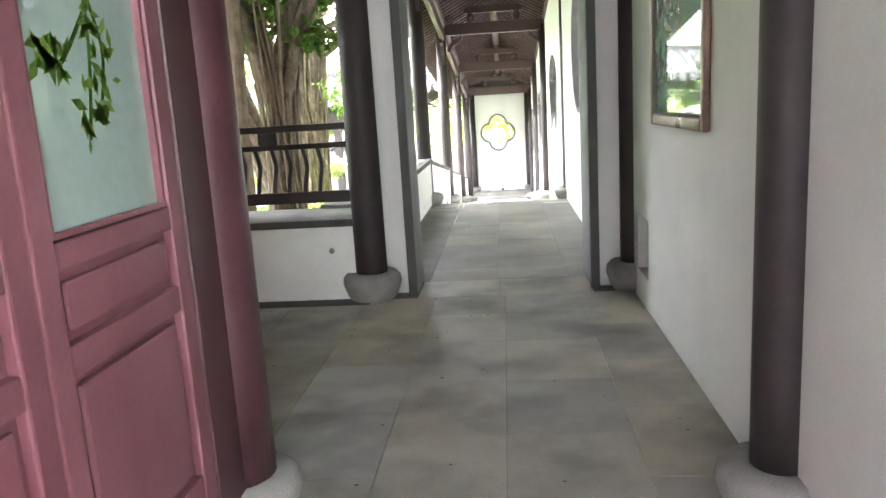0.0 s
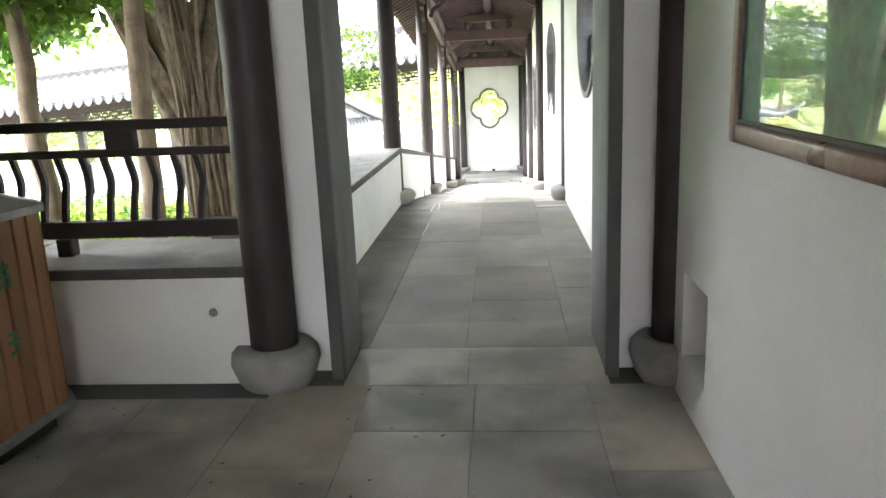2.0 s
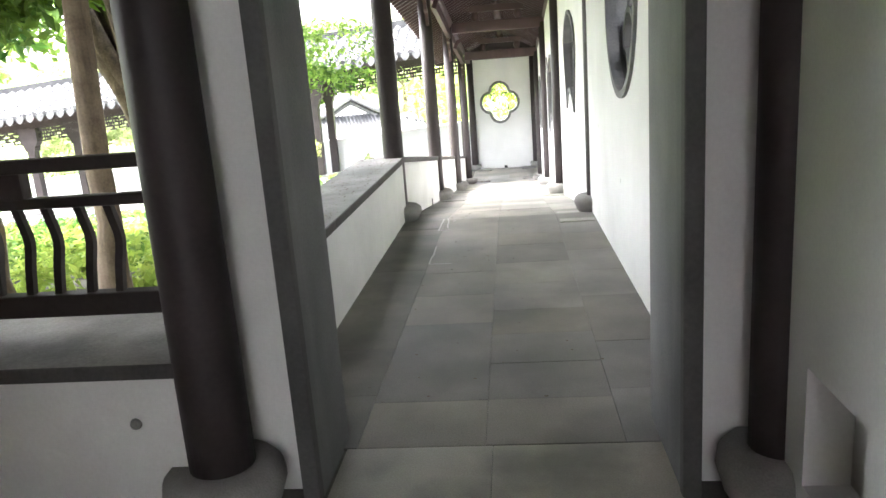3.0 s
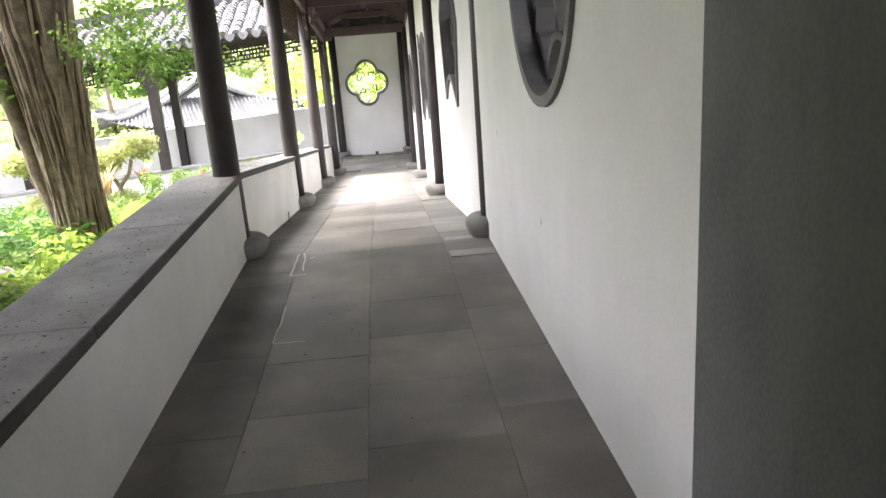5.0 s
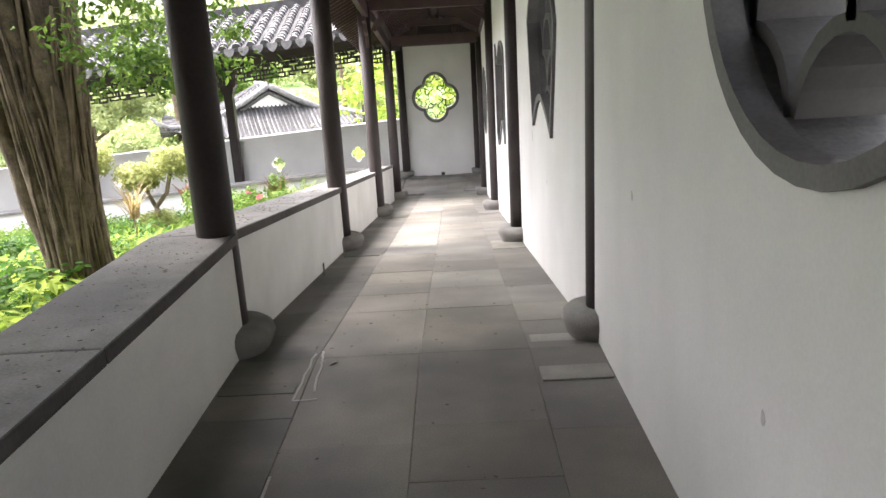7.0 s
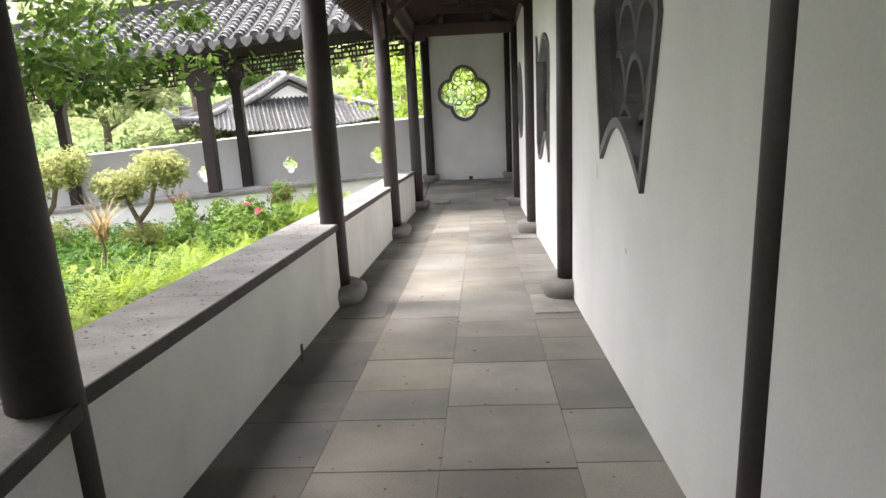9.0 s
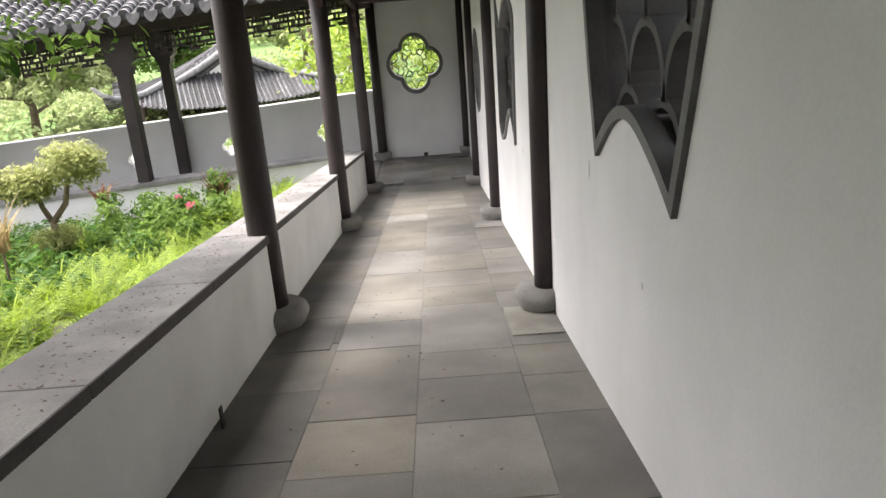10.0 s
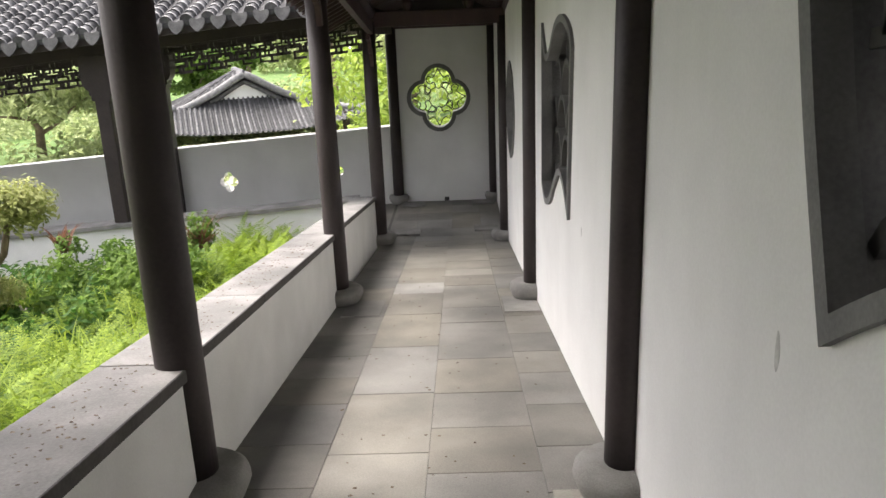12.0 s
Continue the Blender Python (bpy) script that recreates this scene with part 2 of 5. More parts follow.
def lathe(bm, profile, centre=(0, 0, 0), seg=24, slot=0):
    """Turns (radius, height) pairs about the upright axis."""
    rings = []
    for r, z in profile:
        rings.append([bm.verts.new((centre[0] + r * math.cos(a), centre[1] + r * math.sin(a), centre[2] + z))
                      for a in (2 * math.pi * i / seg for i in range(seg))])
    for a, b in zip(rings, rings[1:]):
        for i in range(seg):
            bm.faces.new((a[i], a[(i + 1) % seg], b[(i + 1) % seg], b[i])).material_index = slot
    bm.faces.new(rings[0][::-1]).material_index = slot
    bm.faces.new(rings[-1]).material_index = slot
    return bm


def tube(bm, points, radii, seg=8, slot=0):
    """A tapered tube through points."""
    pts = [Vector(p) for p in points]
    rings, side = [], None
    for i, p in enumerate(pts):
        d = (pts[min(i + 1, len(pts) - 1)] - pts[max(i - 1, 0)]).normalized()
        if side is None:
            side = d.orthogonal().normalized()
        side = (side - d * side.dot(d)).normalized()
        up = d.cross(side)
        r = radii[i] if isinstance(radii, (list, tuple)) else radii
        rings.append([bm.verts.new(p + r * (math.cos(a) * side + math.sin(a) * up)) for a in (2 * math.pi * k / seg for k in range(seg))])
    for a, b in zip(rings, rings[1:]):
        for k in range(seg):
            bm.faces.new((a[k], a[(k + 1) % seg], b[(k + 1) % seg], b[k])).material_index = slot
    bm.faces.new(rings[0][::-1]).material_index = slot
    bm.faces.new(rings[-1]).material_index = slot
    return bm


def smooth_loop(points, steps=6, closed=True):
    """A rounded line through a few points; a point given with a third value stays a sharp corner."""
    out, n = [], len(points)
    for i in range(n if closed else n - 1):
        p1, p2 = points[i], points[(i + 1) % n]
        p0 = points[i - 1] if closed or i else p1
        p3 = points[(i + 2) % n] if closed or i + 2 < n else p2
        a = (0, 0) if len(p1) > 2 else ((p2[0] - p0[0]) / 2, (p2[1] - p0[1]) / 2)
        b = (0, 0) if len(p2) > 2 else ((p3[0] - p1[0]) / 2, (p3[1] - p1[1]) / 2)
        for k in range(steps):
            t = k / steps
            h = (2 * t ** 3 - 3 * t ** 2 + 1, t ** 3 - 2 * t ** 2 + t, -2 * t ** 3 + 3 * t ** 2, t ** 3 - t ** 2)
            out.append((h[0] * p1[0] + h[1] * a[0] + h[2] * p2[0] + h[3] * b[0], h[0] * p1[1] + h[1] * a[1] + h[2] * p2[1] + h[3] * b[1]))
    if not closed:
        out.append(tuple(points[-1][:2]))
    return out


def pierced(bm, outer, holes, place, depth, wall_slot=0, reveal_slot=1):
    """A slab with holes. outer and holes are loops of (u, v); place(u, v, d) gives the point, d from 0 to depth."""
    for d in (0.0, depth):
        edges = []
        for loop in (outer, *holes):
            vs = [bm.verts.new(place(u, v, d)) for u, v in loop]
            edges += [bm.edges.new((vs[i], vs[(i + 1) % len(vs)])) for i in range(len(vs))]
        for g in bmesh.ops.triangle_fill(bm, use_beauty=True, use_dissolve=False, edges=edges)["geom"]:
            if isinstance(g, bmesh.types.BMFace):
                g.material_index = wall_slot
    for loop, slot in ((outer, wall_slot), *((h, reveal_slot) for h in holes)):
        for i in range(len(loop)):
            (u0, v0), (u1, v1) = loop[i], loop[(i + 1) % len(loop)]
            bm.faces.new([bm.verts.new(place(*p)) for p in ((u0, v0, 0), (u1, v1, 0), (u1, v1, depth), (u0, v0, depth))]).material_index = slot
    bmesh.ops.recalc_face_normals(bm, faces=bm.faces)
    return bm


def ring_band(bm, loop, place, width, d0, d1):
    """A raised rim of the given width round a loop (outwards from its middle), between the depths d0 and d1."""
    n = len(loop)
    inner, outer = [], []
    area = sum(loop[i][0] * loop[(i + 1) % n][1] - loop[(i + 1) % n][0] * loop[i][1] for i in range(n))
    sign = 1 if area > 0 else -1
    for i in range(n):
        (ax, ay), (bx, by), (px, py) = loop[i - 1], loop[(i + 1) % n], loop[i]
        e0, e1 = Vector((px - ax, py - ay)), Vector((bx - px, by - py))
        n0, n1 = Vector((e0.y, -e0.x)).normalized(), Vector((e1.y, -e1.x)).normalized()
        mid = n0 + n1
        reach = min(6.0, 2.0 / max(0.1, mid.length_squared)) * mid
        inner.append((px, py))
        outer.append((px + sign * reach.x * width, py + sign * reach.y * width))
    if width < 0:
        # where the rim turns inwards at a sharp tip, draw the crowded points together
        def gap(p):
            best = 1e9
            for i in range(n):
                a, b = Vector(loop[i]), Vector(loop[(i + 1) % n])
                f = max(0.0, min(1.0, (Vector(p) - a).dot(b - a) / max(1e-9, (b - a).length_squared)))
                best = min(best, (a + (b - a) * f - Vector(p)).length)
            return best
        good = [i for i in range(n) if gap(outer[i]) > 0.93 * -width]
        outer = [outer[min(good, key=lambda g: min(abs(g - i), n - abs(g - i)))] for i in range(n)]
    for i in range(n):
        j = (i + 1) % n
        q = [bm.verts.new(place(u, v, d)) for (u, v), d in ((inner[i], d0), (inner[j], d0), (outer[j], d0), (outer[i], d0),
                                                            (inner[i], d1), (inner[j], d1), (outer[j], d1), (outer[i], d1))]
        for f in ((0, 1, 2, 3), (7, 6, 5, 4), (2, 1, 5, 6), (3, 2, 6, 7), (0, 3, 7, 4), (1, 0, 4, 5)):
            bm.faces.new([q[k] for k in f])
    bmesh.ops.recalc_face_normals(bm, faces=bm.faces)
    return bm


def strip(bm, line, place, thick, d0, d1, slot=0):
    """A flat bar along a line of (u, v), as thick as given, between two depths."""
    prev = None
    for i, (u, v) in enumerate(line):
        a, b = line[max(i - 1, 0)], line[min(i + 1, len(line) - 1)]
        tx, ty = b[0] - a[0], b[1] - a[1]
        ln = math.hypot(tx, ty) or 1
        nx, ny = -ty / ln * thick / 2, tx / ln * thick / 2
        cur = [bm.verts.new(place(*p)) for p in ((u + nx, v + ny, d0), (u - nx, v - ny, d0), (u - nx, v - ny, d1), (u + nx, v + ny, d1))]
        if prev:
            for k in range(4):
                bm.faces.new((prev[k], prev[(k + 1) % 4], cur[(k + 1) % 4], cur[k])).material_index = slot
        else:
            bm.faces.new(cur[::-1]).material_index = slot
        prev = cur
    bm.faces.new(prev).material_index = slot
    return bm


def inside(p, loop):
    hit = False
    for i in range(len(loop)):
        (x0, y0), (x1, y1) = loop[i - 1], loop[i]
        if (y0 > p[1]) != (y1 > p[1]) and p[0] < (x1 - x0) * (p[1] - y0) / (y1 - y0) + x0:
            hit = not hit
    return hit


def quads_object(name, verts, faces, mats):
    me = bpy.data.meshes.new(name)
    me.from_pydata(verts, [], faces)
    for m in (mats if isinstance(mats, (list, tuple)) else [mats]):
        me.materials.append(m)
    return new(name, me)


def leaf_cloud(name, blobs, size, mat, seed, shell=0.55):
    """Many small folded leaves filling rounded clumps. blobs: (centre, radii, count)."""
    rng = random.Random(seed)
    verts, faces = [], []
    for (cx, cy, cz), (rx, ry, rz), count in blobs:
        for _ in range(count):
            d = Vector((rng.gauss(0, 1), rng.gauss(0, 1), rng.gauss(0, 1))).normalized() * (shell + (1 - shell) * rng.random()) * (0.85 + 0.3 * rng.random())
            c = Vector((cx + d.x * rx, cy + d.y * ry, cz + d.z * rz))
            up = Vector((d.x + rng.gauss(0, 0.5), d.y + rng.gauss(0, 0.5), d.z + 0.6 + rng.gauss(0, 0.5))).normalized()
            a = up.orthogonal().normalized()
            a.rotate(Matrix.Rotation(rng.random() * 6.28, 3, up))
            b = up.cross(a)
            s = size * (0.6 + 0.8 * rng.random())
            k = len(verts)
            verts += [c - a * s, c + b * s * 0.45 + up * s * 0.12, c + a * s, c - b * s * 0.45 + up * s * 0.12]
            faces += [(k, k + 1, k + 2), (k, k + 2, k + 3)]
    return quads_object(name, verts, faces, mat)


def blades(name, spots, count, length, width, mat, seed, droop=0.9, spread=0.8, seg=4):
    """Tufts of long arching leaves. spots: (x, y, z)."""
    rng = random.Random(seed)
    verts, faces = [], []
    for x, y, z in spots:
        for _ in range(count):
            a = rng.random() * 6.283
            ln, lean = length * (0.6 + 0.6 * rng.random()), spread * (0.35 + 0.9 * rng.random())
            out, side = Vector((math.cos(a), math.sin(a), 0)), Vector((-math.sin(a), math.cos(a), 0))
            p, ang, k = Vector((x + rng.gauss(0, 0.04), y + rng.gauss(0, 0.04), z)), lean * 0.4, len(verts)
            for i in range(seg + 1):
                w = width * (0.5 + 1.0 * i / seg if i < seg * 0.5 else 1.1 * (1 - i / seg) + 0.06) * 0.5
                verts += [p - side * w, p + side * w]
                p = p + (out * math.sin(ang) + Vector((0, 0, 1)) * math.cos(ang)) * ln / seg
                ang += (lean * 0.5 + droop) / seg
            faces += [(k + 2 * i, k + 2 * i + 1, k + 2 * i + 3, k + 2 * i + 2) for i in range(seg)]
    return quads_object(name, verts, faces, mat)


def fern_fronds(name, spots, count, length, mat, seed, pairs=11):
    """Tufts of arching fronds, each a thin midrib set with two rows of narrow leaflets."""
    rng = random.Random(seed)
    verts, faces = [], []
    for x, y, z in spots:
        for _ in range(count):
            a = rng.random() * 6.283
            ln, ang = length * rng.uniform(0.6, 1.15), rng.uniform(0.1, 0.55)
            out, side = Vector((math.cos(a), math.sin(a), 0)), Vector((-math.sin(a), math.cos(a), 0))
            p, bend, droop = Vector((x + rng.gauss(0, 0.04), y + rng.gauss(0, 0.04), z)), rng.uniform(0.8, 1.6) / pairs, rng.uniform(0.05, 0.3)
            for i in range(pairs):
                ahead = out * math.sin(ang) + Vector((0, 0, 1)) * math.cos(ang)
                step = ahead * (ln / pairs)
                f = (i + 0.5) / pairs
                reach = 0.085 * ln * math.sin(math.pi * min(1.0, 0.16 + 0.84 * f)) ** 0.7 + 0.008
                k = len(verts)
                verts += [p - side * 0.003, p + side * 0.003, p + step + side * 0.003, p + step - side * 0.003]
                faces.append((k, k + 1, k + 2, k + 3))
                for s in (-1, 1):
                    tip = p + step * 0.9 + side * s * reach - Vector((0, 0, droop * reach))
                    k = len(verts)
                    mid = p + step * 0.45 + (tip - p - step * 0.45) * 0.5
                    verts += [p + step * 0.1, mid - step * 0.3, tip, mid + step * 0.3]
                    faces.append((k, k + 1, k + 2, k + 3))
                p = p + step
                ang += bend
    return quads_object(name, verts, faces, mat)


# ---- levels ----
RAMP_Y, RAMP_END, SLOPE = 9.25, 22.3, 0.1295
POSTS_Y = [9.47, 13.54, 17.6, 21.65]
WALL_A, WALL_B, END_Y = 0.83, 0.77, 24.98
SIDE_DROP = 0.068


def floor_z(y):
    return -SLOPE * (min(max(y, RAMP_Y), RAMP_END) - RAMP_Y)


def low_top(y):
    return 0.635 - 0.1225 * max(0.0, y - 9.47)


def roof_z(y):
    return -0.128 * (min(max(y, 9.47), 21.65) - 9.47)


def side_z(x):
    return SIDE_DROP * min(0.0, x + 1.1)


def garden_z(x, y):
    """The planted ground falls along the gallery and a little away from it."""
    base = -0.1 - 0.129 * min(max(y - 8.0, 0.0), 13.6)
    return base - 0.02 * max(0.0, -2 - x) + 0.07 * math.sin(x * 1.3) * math.cos(y * 0.9)


# ---- ground ----
def build_ground():
    bm = bmesh.new()
    xs = [-400, -120, -60, -40] + [-28 + 0.8 * i for i in range(33)] + [-1.52]
    ys = [-400, -100, -30, 0, 4] + [4.9 + 0.7 * i for i in range(24)] + [21.75]
    grid = [[bm.verts.new((x, y, garden_z(max(x, -30), y))) for x in xs] for y in ys]
    for a, b in zip(grid, grid[1:]):
        for i in range(len(xs) - 1):
            bm.faces.new((a[i], a[i + 1], b[i + 1], b[i]))
    tagged(mesh_object("ground_garden", bm, SOIL, True), "dark planted garden soil beside the gallery", "ground", kind="structure")
    bm = bmesh.new()
    xs = [-400, -150, -60, -30, -20, -10, -4, 0, 4, 30, 100, 400]
    ys = [21.9, 25.1, 28, 34, 45, 60, 90, 160, 400, 900]
    grid = [[bm.verts.new((x, y, -2.75 + 0.045 * max(0, min(y, 90) - 36))) for x in xs] for y in ys]
    for a, b in zip(grid, grid[1:]):
        for i in range(len(xs) - 1):
            bm.faces.new((a[i], a[i + 1], b[i + 1], b[i]))
    tagged(mesh_object("ground_far", bm, LAWN, True), "sloping park lawn behind the far wall", "ground", kind="structure")
    bm = bmesh.new()
    box(bm, 0.9, 60, -30, 26, -2.9, -2.75)
    box(bm, -60, 60, -60, -30, -2.9, -0.3)
    box(bm, -19, 3, 25.3, 35.9, -2.9, -2.73)
    box(bm, 0.96, 14, -6.0, 2.9, -0.4, -0.06)
    tagged(mesh_object("ground_outer", bm, PAVING), "pale paved ground outside the long wall", "ground", kind="structure")


build_ground()


# ---- floor slabs ----
def build_floor():
    bm = bmesh.new()
    box(bm, -6.2, 0.95, -6.0, 4.86, -0.3, -0.012)
    box(bm, -1.2, 0.85, 4.86, RAMP_Y, -0.3, -0.012)
    box(bm, -1.2, 0.85, RAMP_Y, RAMP_END, (-0.3, -0.3 + floor_z(RAMP_END)), (-0.012, floor_z(RAMP_END) - 0.012))
    box(bm, -1.2, 0.95, RAMP_END, 25.1, floor_z(RAMP_END) - 0.3, floor_z(RAMP_END) - 0.012)
    floor = tagged(mesh_object("floor", bm, JOINT), "worn grey stone slab floor with dark joints", "floor", kind="structure")
    meshes = {}
    rng = random.Random(5)

    def slab(x0, x1, y0, y1):
        w, l = round(x1 - x0, 2), round(y1 - y0, 2)
        # Slabs against the low wall get the dirtier, shade-darkened stone.
        kind = PORCH_FLOOR if y1 < 5 else EDGE_DIRT_SHADE if x1 < -0.6 and y1 < 22.4 else STONE_FLOOR
        if (w, l, kind.name) not in meshes:
            b = bmesh.new()
            box(b, -w / 2 + 0.001, w / 2 - 0.001, -l / 2 + 0.001, l / 2 - 0.001, -0.02, 0, 0)
            top = [f for f in b.faces if f.normal.z > 0.5 or all(v.co.z > -0.001 for v in f.verts)]
            bmesh.ops.bevel(b, geom=[e for f in top for e in f.edges], offset=0.0013, segments=1, affect="EDGES")
            me = bpy.data.meshes.new("slab")
            b.normal_update()
            b.to_mesh(me)
            b.free()
            me.materials.append(kind)
            meshes[(w, l, kind.name)] = me
        ob = new("slab", meshes[(w, l, kind.name)])
        yc = (y0 + y1) / 2
        tilt = -math.degrees(math.atan(SLOPE)) if RAMP_Y < yc < RAMP_END else 0
        ob.matrix_basis = pose((x0 + x1) / 2, yc, floor_z(yc) + rng.uniform(-0.0008, 0.0008), tilt + rng.uniform(-0.05, 0.05), rng.uniform(-0.05, 0.05), 0)
        ob.parent = floor

    cols_a = [-6.0, -5.4, -4.8, -4.2, -3.68, -3.16, -2.64, -2.12, -1.6, -1.09, -0.58, -0.08, 0.44, 0.83]
    rows_a = [-3.0, -1.9, -0.85, 0.2, 1.3, 1.93, 2.55, 3.18, 3.75, 4.22]
    for i in range(len(cols_a) - 1):
        shift = 0.0 if i % 3 else 0.26
        for j in range(len(rows_a) - 1):
            if cols_a[i] < -1.1 and rows_a[j] < 1.0:
                continue
            slab(cols_a[i], cols_a[i + 1], rows_a[j] + (shift if j else 0), rows_a[j + 1] + (shift if j < len(rows_a) - 2 else 0))
    slab(-0.72, -0.12, 4.22, RAMP_Y - 0.567 * 8)
    slab(-0.12, 0.55, 4.22, RAMP_Y - 0.567 * 8)
    cols_b = [-1.2, -0.68, -0.15, 0.41, 0.78]
    rows_b = [RAMP_Y - 0.567 * k for k in range(8, 0, -1)] + [RAMP_Y + (RAMP_END - RAMP_Y) * k / 23 for k in range(24)]
    pads = [(p - 0.62, p + 0.02) for p in POSTS_Y[:3]]
    for i in range(4):
        for a, c in ((RAMP_Y - 0.567 * 8, RAMP_Y), (RAMP_Y, RAMP_END)):
            cuts, y = [a], a
            while y < c - 0.05:
                step = rng.choice((0.42, 0.56, 0.56, 0.72, 0.9, 1.05) if i in (1, 2) else (0.5, 0.6, 0.8))
                y = c if c - (y + step) < 0.35 else y + step
                cuts.append(y)
            for y0, y1 in zip(cuts, cuts[1:]):
                slab(cols_b[i], cols_b[i + 1], y0, y1)
    for y0, y1 in pads:
        # a smaller slab let in round the foot of each wall post, a little proud
        b = bmesh.new()
        box(b, 0.43, 0.76, y0, y1, (floor_z(y0) - 0.01, floor_z(y1) - 0.01), (floor_z(y0) + 0.009, floor_z(y1) + 0.009), 0.004)
        part("post_pad", b, PORCH_FLOOR, floor)
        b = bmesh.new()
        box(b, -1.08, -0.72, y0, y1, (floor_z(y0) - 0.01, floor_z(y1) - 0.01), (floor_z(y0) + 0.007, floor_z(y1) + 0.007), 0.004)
        part("post_pad", b, EDGE_DIRT_SHADE, floor)
    y = 22.3
    for j, l in enumerate((0.5, 0.62, 0.5, 0.62, 0.44)):
        for i, (x0, x1) in enumerate(((-1.09, -0.7), (-0.7, -0.1), (-0.1, 0.4), (0.4, 0.78))):
            slab(x0, x1, y, min(END_Y, y + l))
        y += l
    # flat ground slabs let into the floor round the four posts of the corner
    for x0, x1, y0 in ((-1.05, -0.62, 22.35), (0.28, 0.68, 22.5), (-1.05, -0.62, 24.5), (0.28, 0.72, 24.5)):
        b = bmesh.new()
        box(b, x0, x1, y0, y0 + 0.34, floor_z(23) - 0.01, floor_z(23) + 0.035, 0.008)
        part("post_pad", b, DRUM, floor)


build_floor()


# ---- shaped windows of the long wall (y, z loops) ----
def loop_round():
    return [(7.17 + 0.66 * math.cos(a), 1.87 + 0.67 * math.sin(a)) for a in (2 * math.pi * i / 40 for i in range(40))]


def loop_leaf():
    return smooth_loop([(11.97, 0.84, 1), (11.67, 1.03), (11.4, 1.08), (11.1, 0.98), (10.88, 0.86, 1), (10.74, 1.25), (10.62, 1.62, 1), (10.8, 1.86),
                        (11.25, 2.02), (11.6, 2.03), (12.0, 1.9), (12.25, 1.68, 1), (12.13, 1.27)], 6)


def loop_scroll():
    return smooth_loop([(16.84, 1.52, 1), (16.6, 1.3), (16.36, 1.32), (16.05, 1.5), (15.7, 1.56), (15.36, 1.48), (15.24, 1.36, 1), (15.35, 0.26, 1), (15.55, 0.42),
                        (15.78, 0.48), (16.05, 0.34), (16.3, 0.17), (16.6, 0.1), (16.84, 0.22, 1)], 6)


def loop_gourd():
    return smooth_loop([(20.65, 1.1, 1), (20.2, 0.92), (19.96, 0.46), (20.2, 0.0), (20.62, -0.18, 1), (21.05, 0.0), (21.3, 0.46), (21.05, 0.92)], 6)


def build_long_wall():
    def put(u, v, d):
        return (WALL_B + d, u, v)
    bays = [(4.86, 9.47, loop_round()), (9.47, 13.54, loop_leaf()), (13.54, 17.6, loop_scroll()), (17.6, 21.65, loop_gourd()), (21.65, END_Y, None)]
    kinds = ("round", "leaf-shaped", "scroll-shaped", "pointed oval", "")
    for i, (y0, y1, hole) in enumerate(bays):
        bm = bmesh.new()
        outer = [(y0, floor_z(y0) - 0.3), (y1, floor_z(y1) - 0.3), (y1, 3.6 + roof_z(y1)), (y0, 3.6 + roof_z(y0))]
        pierced(bm, outer, [hole] if hole else [], put, 0.34)
        wall = tagged(mesh_object("wall_east_%d" % (i + 1), bm, [PLASTER, REVEAL]), "white plastered long gallery wall" + (" with a %s opening" % kinds[i] if hole else ""), "wall", kind="structure")
        if not hole:
            continue
        win = thing("window_%d" % (i + 1), "%s grey stone gallery window with curved tile lattice" % kinds[i], "window", "shaped gallery windows", "structure")
        b = bmesh.new()
        ring_band(b, hole, put, -0.05, -0.022, 0.06)
        part("window_frame", b, FRAME_GREY, win)
        ys, zs = [p[0] for p in hole], [p[1] for p in hole]
        # scale-shaped lattice of curved tiles in the depth of the wall
        r, k = 0.24, 0
        z = min(zs) - r
        while z < max(zs) + r:
            y = min(ys) - r * (k % 2)
            while y < max(ys) + r:
                arc = [(y + r * math.cos(a), z + 1.15 * r * math.sin(a)) for a in (math.pi * j / 12 for j in range(13))]
                run = []
                for q in arc + [None]:
                    if q and inside(q, hole):
                        run.append(q)
                    else:
                        if len(run) > 2:
                            b = bmesh.new()
                            strip(b, run, put, 0.04, 0.09, 0.335)
                            part("lattice_tile", b, JAMB_TRIM, win)
                        run = []
                y += 2 * r
            z += 1.15 * r
            k += 1
    # wall of the first porch
    bm = bmesh.new()

    def put_a(u, v, d):
        return (WALL_A + d, u, v)
    niche = [(3.69, 0.2), (4.06, 0.2), (4.06, 0.58), (3.69, 0.58)]
    pierced(bm, [(-1.6, -0.3), (4.6, -0.3), (4.6, 3.6), (-1.6, 3.6)], [niche], put_a, 0.14, 0, 0)
    box(bm, WALL_A + 0.143, WALL_A + 0.3, -1.6, 4.6, -0.3, 3.6)
    tagged(mesh_object("wall_east_porch", bm, PLASTER), "white plastered porch wall with a small square niche", "wall", kind="structure")


build_long_wall()


